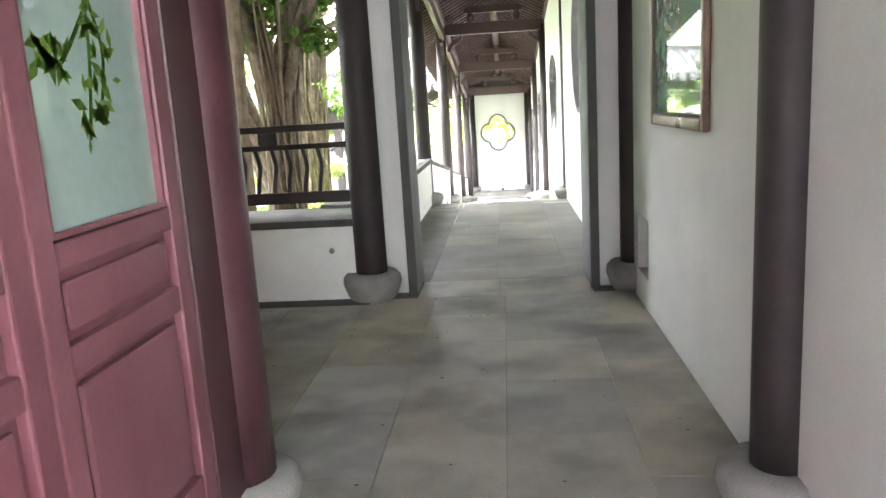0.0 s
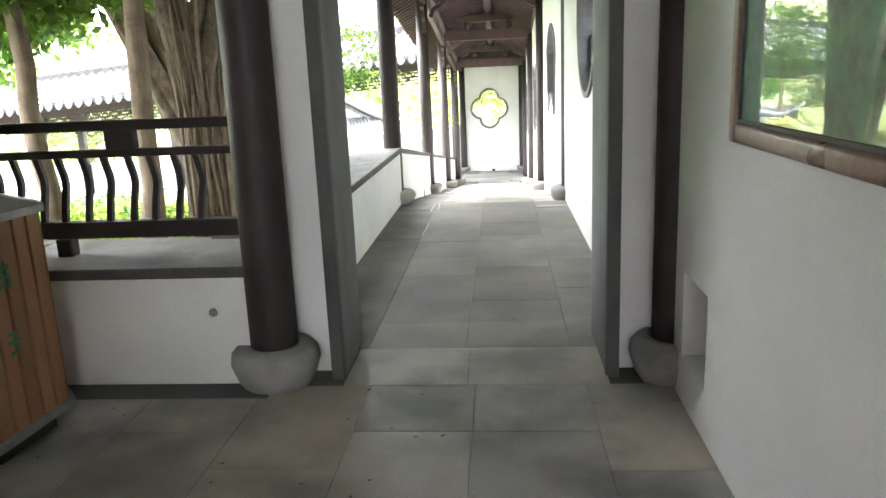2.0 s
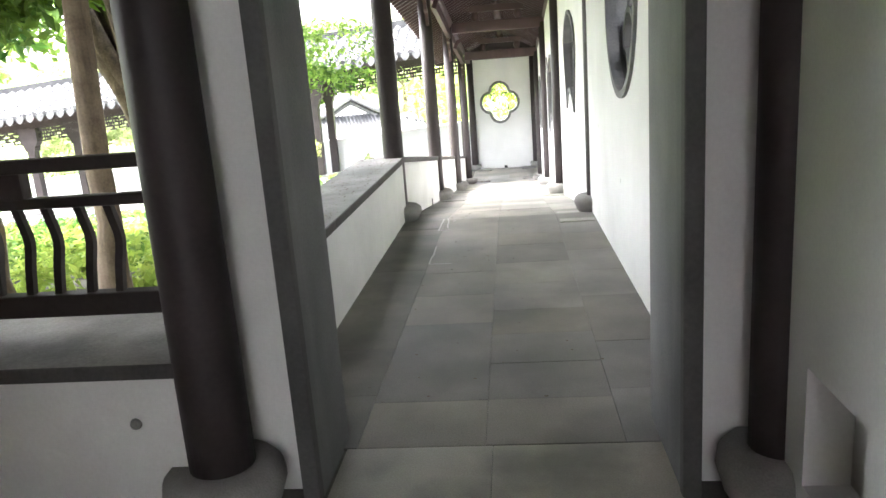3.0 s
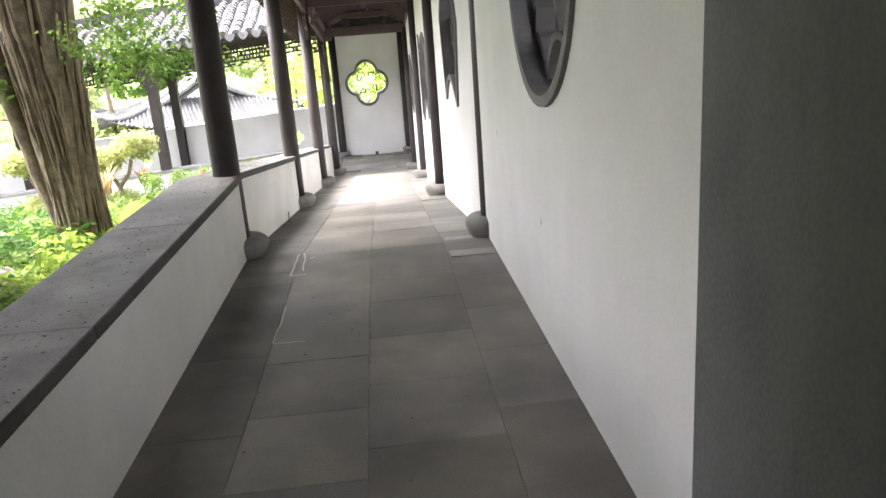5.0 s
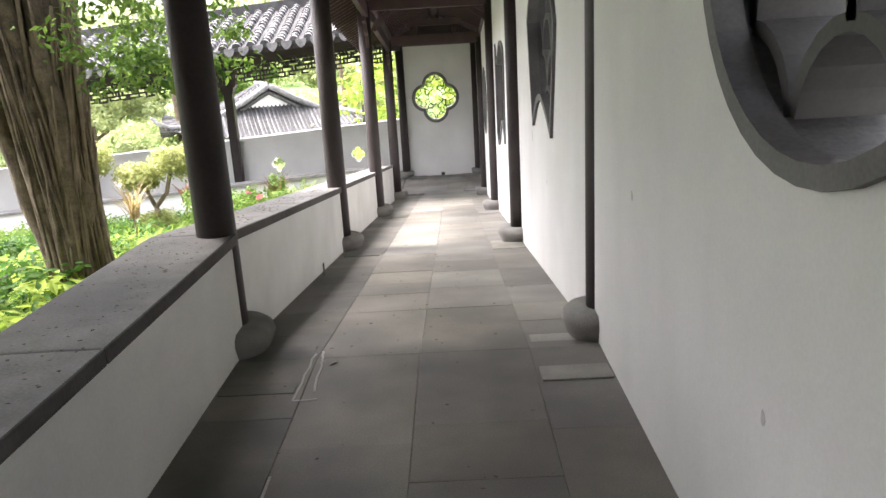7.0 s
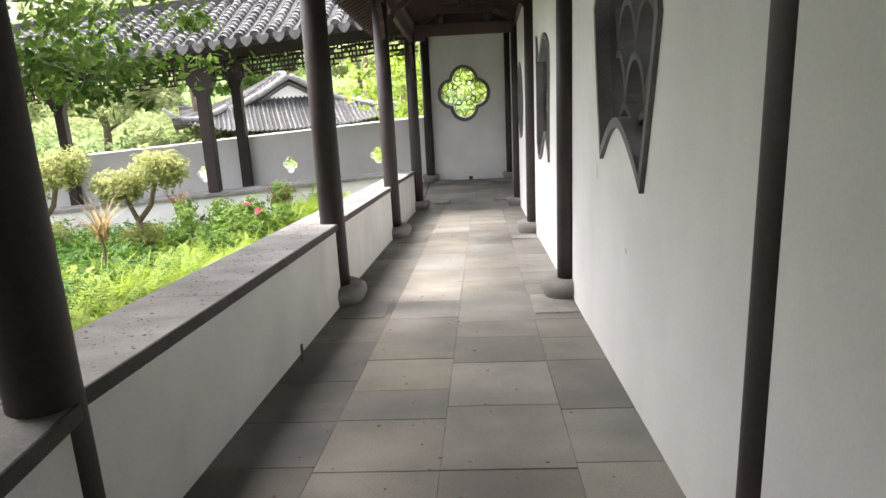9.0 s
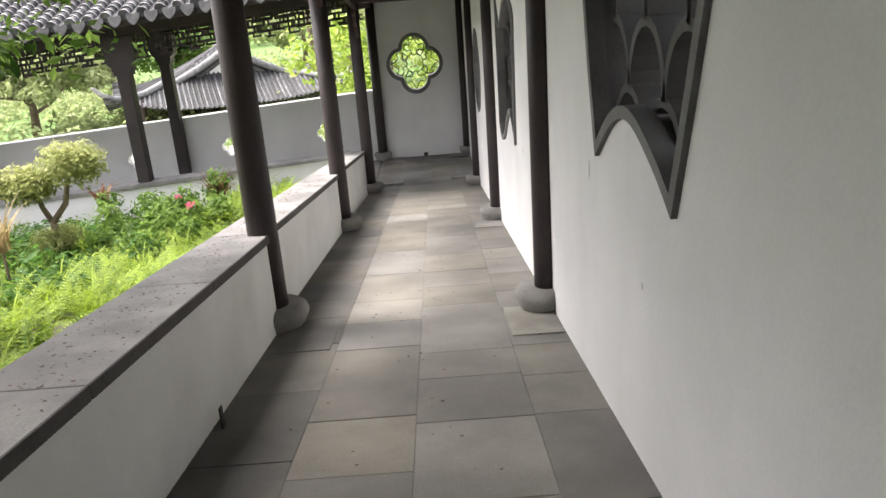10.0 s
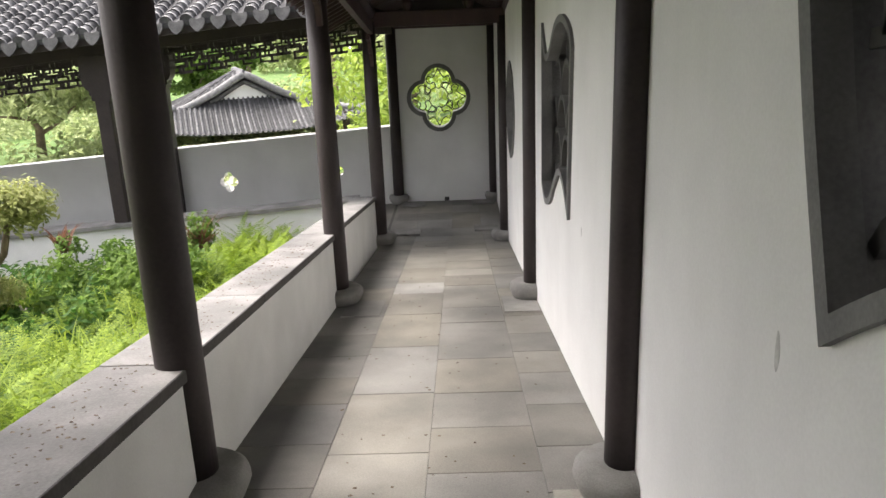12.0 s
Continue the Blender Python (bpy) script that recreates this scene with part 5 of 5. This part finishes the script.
build_topiary(-5.0, 18.1, 1.1, "clipped yellow-green topiary shrub with two rounded heads", 31)
build_topiary(-6.42, 18.0, 1.14, "clipped topiary shrub with a leaning trunk", 32)

t = thing("cordyline_plant", "red-leaved cordyline plant among the ferns", "plant", at=(-5.15, 19.85, 0))
zc = garden_z(-5.15, 19.85)
ob = blades("leaves", [(0, 0, zc + 0.62)], 12, 0.42, 0.1, RED_LEAF, 41, 0.5, 0.9)
ob.parent = t
b = bmesh.new()
tube(b, [(0, 0, zc - 0.05), (0.02, 0, zc + 0.7)], [0.018, 0.012], 6)
part("stem", b, BARK_THIN, t)
for x, y, h, n, label, seed in ((-4.55, 16.1, 0.6, 30, "straw and pink striped spiky plant", 42), (-3.4, 20.1, 0.42, 46, "dry reddish spiky plant near the low wall", 43)):
    t = thing("spiky_plant", label, "plant", "spiky plants", at=(x, y, 0))
    z = garden_z(x, y)
    ob = blades("leaves", [(0, 0, z + h)], n, 0.62, 0.04, STRIPED if seed == 42 else RED_LEAF, seed, 0.35, 1.2)
    ob.parent = t
    b = bmesh.new()
    tube(b, [(0, 0, z - 0.05), (0.0, 0.02, z + h)], [0.02, 0.015], 6)
    part("stem", b, BARK_THIN, t)


# ---- garden: ferns, shrubs, rocks ----
def build_undergrowth():
    rng = random.Random(61)
    spots = []
    for _ in range(430):
        y = rng.uniform(12.4, 21.2)
        x = -1.95 - abs(rng.gauss(0, 0.95))
        if x > -4.1 and noise.noise(Vector((x * 1.3, y * 1.3, 0))) > -0.25:
            spots.append((x, y, garden_z(x, y) - 0.02))
    tagged(blades("strap_leaves", spots, 6, 0.58, 0.035, FERN, 68, 0.9, 0.7, 5), "long arching strap leaves among the ferns", "leaves", kind="stuff")
    for _ in range(70):
        x, y = rng.uniform(-3.2, -2.0), rng.uniform(18.5, 21.2)
        spots.append((x, y, garden_z(x, y) + rng.uniform(0.1, 0.25)))
    tagged(fern_fronds("ferns", spots, 8, 0.66, FERN, 62, 22), "bright green arching ferns along the low wall", "ferns", kind="stuff")
    spots = []
    for _ in range(230):
        x, y = rng.uniform(-9.5, -3.0), rng.uniform(11, 21.3)
        spots.append((x, y, garden_z(x, y) - 0.02))
    tagged(blades("grass_plants", spots, 9, 0.45, 0.045, FERN, 63, 0.9, 0.8), "grassy leaves filling the garden bed", "grass", kind="stuff")
    blobs = []
    for _ in range(230):
        x, y = rng.uniform(-10, -2.2), rng.uniform(8.5, 21)
        if -2.4 < x + 0.1 * (y - 9.5) < -1.2 or (y > 11.5 and x > -3.7):
            continue
        s = rng.uniform(0.2, 0.42)
        blobs.append(((x, y, garden_z(x, y) + s * 0.5), (s, s, s * 0.7), 190))
    tagged(leaf_cloud("low_shrubs", blobs, 0.042, LEAF, 64, 0.5), "low leafy shrubs in the garden bed", "shrubs", kind="stuff")
    blobs = []
    for _ in range(150):
        x, y = rng.uniform(-7.5, -2.0), rng.uniform(9.2, 15.8)
        if y > 12.6 and x > -4.0:
            continue
        s = rng.uniform(0.14, 0.36)
        blobs.append(((x, y, garden_z(x, y) + s * 0.6), (s, s, s * 0.8), 100))
    for _ in range(75):
        x, y = rng.uniform(-3.3, -1.85), rng.uniform(9.3, 13.2)
        s = rng.uniform(0.12, 0.26)
        blobs.append(((x, y, garden_z(x, y) + s * 0.6), (s, s, s * 0.8), 80))
    # Dark leaves inside every second shrub stand in for its inner shade.
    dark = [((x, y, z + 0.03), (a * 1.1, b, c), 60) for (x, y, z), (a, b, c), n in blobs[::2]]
    tagged(leaf_cloud("shrub_shade_leaves", dark, 0.06, LEAF_DARK, 74, 0.3), "dark leaves standing in for shade between the bright shrubs", "shrubs", kind="stuff")
    tagged(leaf_cloud("lime_shrubs", blobs, 0.075, LIME, 69, 0.5), "yellow-green leafy shrubs round the banyan", "shrubs", kind="stuff")
    blobs = []
    for _ in range(110):
        x, y = rng.uniform(-7.5, -3.3), rng.uniform(10, 21)
        s = rng.uniform(0.2, 0.45)
        blobs.append(((x, y, garden_z(x, y) + s * 0.5), (s, s, s * 0.8), 150))
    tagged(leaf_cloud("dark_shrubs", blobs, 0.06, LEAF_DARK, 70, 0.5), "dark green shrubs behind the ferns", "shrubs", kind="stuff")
    blobs = []
    for _ in range(70):
        x, y = rng.uniform(-9, -1.8), rng.uniform(5.3, 9.5)
        s = rng.uniform(0.2, 0.4)
        blobs.append(((x, y, garden_z(x, y) + s * 0.4), (s, s, s * 0.6), 180))
    tagged(leaf_cloud("porch_shrubs", blobs, 0.05, LIME, 65, 0.5), "bright green shrubs behind the balustrade", "shrubs", kind="stuff")
    blobs = [((-3.7 + rng.gauss(0, 0.5), 18.9 + rng.gauss(0, 0.6), garden_z(-3.6, 19) + 0.5 + rng.gauss(0, 0.17)), (0.22, 0.22, 0.2), 150) for _ in range(30)]
    tagged(leaf_cloud("flower_shrub", blobs, 0.045, LEAF, 66, 0.4), "green shrub with a few pink flowers", "shrub")
    fl = leaf_cloud("flowers", [((-3.35, 18.5, garden_z(-3.4, 18.6) + 0.7), (0.07, 0.07, 0.06), 22), ((-3.7, 19.1, garden_z(-3.6, 19) + 0.72), (0.05, 0.05, 0.04), 12)], 0.03, PINK, 67)
    tagged(fl, "small pink flowers on the green shrub", "flowers", kind="stuff")
    for x, y, s, seed in ((-4.75, 12.7, 0.42, 1), (-5.4, 13.1, 0.5, 2), (-4.3, 13.6, 0.25, 3), (-3.5, 10.6, 0.3, 4), (-5.2, 11.6, 0.35, 5)):
        b = bmesh.new()
        bmesh.ops.create_icosphere(b, subdivisions=3, radius=s)
        for v in b.verts:
            f = 1 + 0.5 * noise.noise(v.co * 2.2 / s * 0.5 + Vector((seed * 7, 0, 0))) + 0.2 * noise.noise(v.co * 5 / s * 0.5 + Vector((0, seed * 3, 0)))
            v.co = Vector((v.co.x * f * 1.2, v.co.y * f, v.co.z * f * 0.75))
        ob = mesh_object("garden_rock", b, ROCK, True)
        ob.location = (x, y, garden_z(x, y) + s * 0.25)
        tagged(ob, "rough pale grey garden rock among shrubs", "rock", "garden rocks")


build_undergrowth()


# ---- beyond the wall: pavilion ----
def build_pavilion():
    t = thing("pavilion", "grey-tiled garden pavilion with upswept hip-and-gable roof", "pavilion", at=(-8.5, 40.6, -0.12), turn=20)
    w, d, z_eave, z_top = 4.6, 4.5, -1.45, 0.4

    def roof_at(u, v):
        """Height over the plan, with u and v from -1 to 1: hipped below, with the corners swept up."""
        m = max(abs(u), abs(v))
        corner = (abs(u) * abs(v)) ** 3
        return z_eave + (z_top - 0.55 - z_eave) * max(0.0, 1 - m) ** 1.25 * 1.6 + 0.75 * corner
    n = 28
    verts = [(w * (2 * i / n - 1), d * (2 * j / n - 1), roof_at(2 * i / n - 1, 2 * j / n - 1)) for j in range(n + 1) for i in range(n + 1)]
    faces = [(j * (n + 1) + i, j * (n + 1) + i + 1, (j + 1) * (n + 1) + i + 1, (j + 1) * (n + 1) + i) for j in range(n) for i in range(n)]
    ob = quads_object("lower_roof", verts, faces, TILE_PAN)
    ob.parent = t
    # rows of barrel tiles on the two faces that show
    for k in range(52):
        u = -0.98 + 1.96 * k / 51
        b = bmesh.new()
        pts = [(w * u, d * v, roof_at(u, v) + 0.02) for v in [-1 + (1 - abs(u)) * 0.98 * i / 8 for i in range(9)]]
        tube(b, pts, 0.045, 6)
        part("roof_rib", b, TILE, t)
    for k in range(52):
        v = -0.98 + 1.96 * k / 51
        b = bmesh.new()
        pts = [(w * u, d * v, roof_at(u, v) + 0.02) for u in [-1 + (1 - abs(v)) * 0.98 * i / 8 for i in range(9)]]
        tube(b, pts, 0.045, 6)
        part("roof_rib", b, TILE, t)
    # upper gable: two curved slopes, the ridge running away from the gallery
    prof = [(3.2, -1.0), (2.1, -0.66), (1.1, -0.2), (0.36, 0.24), (0.0, 0.42)]
    for s in (1, -1):
        b = bmesh.new()
        for y0, y1 in ((-2.3, 2.6),):
            for (x0, z0), (x1, z1) in zip(prof, prof[1:]):
                v = [b.verts.new(p) for p in ((s * x0, y0, z0), (s * x1, y0, z1), (s * x1, y1, z1), (s * x0, y1, z0))]
                b.faces.new(v)
        part("gable_slope", b, TILE_PAN, t)
        for k in range(24):
            b = bmesh.new()
            tube(b, [(s * x, -2.2 + 0.2 * k, z + 0.02) for x, z in prof], 0.05, 6)
            part("roof_rib", b, TILE_LIP, t)
        b = bmesh.new()
        tube(b, [(s * x, -2.32, z + 0.06) for x, z in [(3.3, -0.98)] + prof], 0.13, 8)
        part("gable_ridge", b, TILE_LIP, t, "", True)
        b = bmesh.new()
        tube(b, [(s * x, -2.05, z - 0.22) for x, z in prof], 0.1, 6)
        part("barge_tiles", b, DRIP, t, "", True)
        b = bmesh.new()
        tube(b, [(s * w * f, -d * f, roof_at(f, f) + 0.1) for f in (0.56, 0.7, 0.82, 0.92, 1.0, 1.05)], [0.12, 0.12, 0.11, 0.1, 0.09, 0.06], 8)
        part("hip_ridge", b, TILE_LIP, t, "", True)
    b = bmesh.new()
    tube(b, [(0, -2.35, 0.48), (0, 2.6, 0.48)], 0.14, 8)
    part("main_ridge", b, TILE, t)
    b = bmesh.new()
    v = [b.verts.new(p) for p in ((-2.1, -1.95, -0.95), (2.1, -1.95, -0.95), (1.0, -1.95, -0.42), (0, -1.95, 0.14), (-1.0, -1.95, -0.42))]
    b.faces.new(v)
    r = bmesh.ops.extrude_face_region(b, geom=b.faces[:])
    bmesh.ops.translate(b, verts=[g for g in r["geom"] if isinstance(g, bmesh.types.BMVert)], vec=(0, 0.15, 0))
    part("gable_wall", b, PLASTER, t, "pale plastered gable")
    for x in (-3.4, 3.4):
        for y in (-3.6, 3.6):
            b = bmesh.new()
            lathe(b, [(0.15, -2.8), (0.14, -1.0)], (x, y, 0), 14)
            part("post", b, WOOD_RED, t)


build_pavilion()


# ---- beyond the wall: planting ----
def build_far_planting():
    rng = random.Random(71)
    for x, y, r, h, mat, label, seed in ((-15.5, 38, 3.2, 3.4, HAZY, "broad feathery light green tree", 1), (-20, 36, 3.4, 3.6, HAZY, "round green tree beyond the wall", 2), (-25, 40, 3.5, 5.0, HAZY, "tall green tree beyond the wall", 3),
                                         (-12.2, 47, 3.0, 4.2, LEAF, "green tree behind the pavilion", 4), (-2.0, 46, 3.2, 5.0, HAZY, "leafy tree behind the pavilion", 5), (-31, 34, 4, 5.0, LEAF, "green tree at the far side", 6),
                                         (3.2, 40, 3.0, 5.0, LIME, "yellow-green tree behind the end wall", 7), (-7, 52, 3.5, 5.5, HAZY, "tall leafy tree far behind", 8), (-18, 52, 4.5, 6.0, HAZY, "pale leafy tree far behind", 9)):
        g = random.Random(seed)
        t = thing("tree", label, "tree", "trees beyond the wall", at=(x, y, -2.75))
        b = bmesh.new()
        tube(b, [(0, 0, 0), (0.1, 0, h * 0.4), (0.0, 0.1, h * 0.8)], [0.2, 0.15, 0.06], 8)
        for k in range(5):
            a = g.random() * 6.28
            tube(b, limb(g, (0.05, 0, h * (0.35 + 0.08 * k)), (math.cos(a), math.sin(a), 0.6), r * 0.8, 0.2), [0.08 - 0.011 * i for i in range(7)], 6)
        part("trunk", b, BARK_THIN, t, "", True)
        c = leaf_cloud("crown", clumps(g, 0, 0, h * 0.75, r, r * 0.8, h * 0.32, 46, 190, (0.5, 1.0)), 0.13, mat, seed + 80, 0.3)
        c.parent = t
    # hedges and banked shrubs
    blobs = []
    for _ in range(330):
        x, y = rng.uniform(-34, 6), rng.uniform(33, 58)
        s = rng.uniform(0.5, 1.2)
        blobs.append(((x, y, -2.7 + 0.045 * max(0, y - 36) + s * 0.3), (s * 1.3, s * 1.3, s * 0.8), 110))
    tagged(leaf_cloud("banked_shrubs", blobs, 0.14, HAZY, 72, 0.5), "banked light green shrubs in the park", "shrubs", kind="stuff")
    blobs = []
    for _ in range(60):
        x = rng.uniform(-3.0, 3.5)
        s = rng.uniform(0.5, 0.9)
        blobs.append(((x, rng.uniform(27.5, 30.5), rng.uniform(-2.4, 1.6)), (s, s, s), 230))
    tagged(leaf_cloud("bamboo_thicket", blobs, 0.11, LIME, 73, 0.3), "bright yellow-green bamboo thicket behind the window", "bamboo", kind="stuff")
    for x, y, h, seed in ((-13.2, 42, 3.2, 1), (-5.2, 43, 4.2, 2), (-9.6, 46, 3.6, 3), (-3.4, 41, 3.4, 4)):
        t = thing("palm_tree", "palm with arching green fronds beyond the wall", "palm", "palms", at=(x, y, -2.75))
        b = bmesh.new()
        tube(b, [(0, 0, 0), (0.1, 0, h * 0.5), (0, 0, h)], [0.16, 0.12, 0.1], 8)
        part("trunk", b, BARK_THIN, t)
        ob = blades("fronds", [(0, 0, h)], 26, 2.2, 0.22, HAZY, seed + 90, 1.3, 1.0, 6)
        ob.parent = t
    t = thing("street_lamp", "black park lamp post with a white lantern", "street lamp", at=(-3.6, 37.5, -2.7))
    b = bmesh.new()
    lathe(b, [(0.09, 0), (0.06, 0.3), (0.045, 3.3)], seg=12)
    part("pole", b, IRON, t)
    b = bmesh.new()
    lathe(b, [(0.08, 3.3), (0.16, 3.7), (0.17, 3.72), (0.03, 3.88)], seg=8)
    part("lantern", b, PLASTER, t)
    # far wooded slope
    verts, faces = [], []
    g = random.Random(5)
    n = 60
    for j in range(4):
        for i in range(n + 1):
            x = -90 + 150 * i / n
            verts.append((x, 75 + j * 10, -3 + (0, 5.0, 8.0, 9.0)[j] + (0 if j == 0 else 1.5 * noise.noise(Vector((x * 0.12, j * 3.0, 0))))))
    faces = [(j * (n + 1) + i, j * (n + 1) + i + 1, (j + 1) * (n + 1) + i + 1, (j + 1) * (n + 1) + i) for j in range(3) for i in range(n)]
    tagged(quads_object("backdrop_hill", verts, faces, LAWN), "distant green wooded slope", "hill", kind="structure")
    blobs = []
    for _ in range(300):
        x, f = g.uniform(-85, 50), g.random()
        s = g.uniform(1.2, 2.6)
        blobs.append(((x, 72 + f * 28, -2.5 + 10 * f + g.uniform(0, 2)), (s * 1.3, s, s), 90))
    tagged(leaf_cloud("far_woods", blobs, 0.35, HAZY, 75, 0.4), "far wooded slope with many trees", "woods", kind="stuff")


build_far_planting()


# ---- litter and small marks ----
def build_litter():
    rng = random.Random(91)
    verts, faces = [], []

    def flake(x, y, z, s):
        a, k = rng.random() * 6.28, len(verts)
        for i in range(5):
            r = s * (0.5 + 0.6 * rng.random())
            verts.append((x + r * math.cos(a + i * 1.257) * 1.5, y + r * math.sin(a + i * 1.257), z + rng.uniform(0.001, 0.006)))
        faces.append(tuple(k + i for i in range(5)))
    for _ in range(330):
        y = rng.uniform(5, 24)
        flake(rng.gauss(-0.25, 0.4), y, floor_z(y) + 0.004, rng.uniform(0.004, 0.01))
    for _ in range(60):
        flake(rng.uniform(-2, 0.7), rng.uniform(1.5, 4.2), 0.003, rng.uniform(0.004, 0.01))
    for _ in range(1100):
        y = rng.uniform(5, 17)
        x = rng.uniform(-1.5, -1.1 - 0.0105 * max(0.0, y - 4.83))
        flake(x, y, low_top(y) + 0.003, rng.uniform(0.003, 0.008))
    tagged(quads_object("leaf_litter", verts, faces, BARK), "small dry leaf scraps on floor and coping", "litter", kind="stuff")
    for y, z, h in ((12.19, 0.73, 0.05), (11.25, 0.49, 0.015), (8.6, 0.9, 0.02), (7.3, 0.62, 0.02), (14.9, 0.3, 0.03)):
        b = bmesh.new()
        pierced(b, smooth_loop([(y, z - h), (y + 0.012, z - h * 0.4), (y + 0.008, z + h), (y - 0.006, z + h * 0.6), (y - 0.012, z - h * 0.3)], 3), [], lambda u, v, d: (WALL_B - 0.0015 + d, u, v), 0.001, 0, 0)
        tagged(mesh_object("wall_scuff", b, SCUFF), "small grey scuff on the white wall", "scuff", "wall scuffs")
    rng2 = random.Random(8)
    for x0, y0, x1, y1 in ((-0.672, 7.57, -0.668, 8.15), (-0.67, 7.57, -0.5, 7.56), (-0.71, 8.77, -0.7, 9.33), (-0.63, 8.86, -0.645, 9.2), (-0.71, 8.77, -0.6, 8.78), (-0.645, 9.2, -0.67, 9.38), (-0.6, 9.16, -0.57, 9.19)):
        b = bmesh.new()
        wob = [(x0 + (x1 - x0) * i / 6 + rng2.uniform(-0.005, 0.005), y0 + (y1 - y0) * i / 6 + rng2.uniform(-0.004, 0.004)) for i in range(7)]
        strip(b, wob, lambda u, v, d: (u, v, floor_z(v) + d), 0.011, 0.002, 0.004)
        tagged(mesh_object("mortar_smear", b, PAVING), "thin pale mortar smear along a floor joint", "mortar", "mortar smears")
    b = bmesh.new()
    box(b, -1.096, -1.088, 11.84, 11.88, floor_z(11.86) + 0.0, floor_z(11.86) + 0.11)
    tagged(mesh_object("weep_slot", b, IRON), "narrow dark drain slot at the low wall foot", "drain")


build_litter()
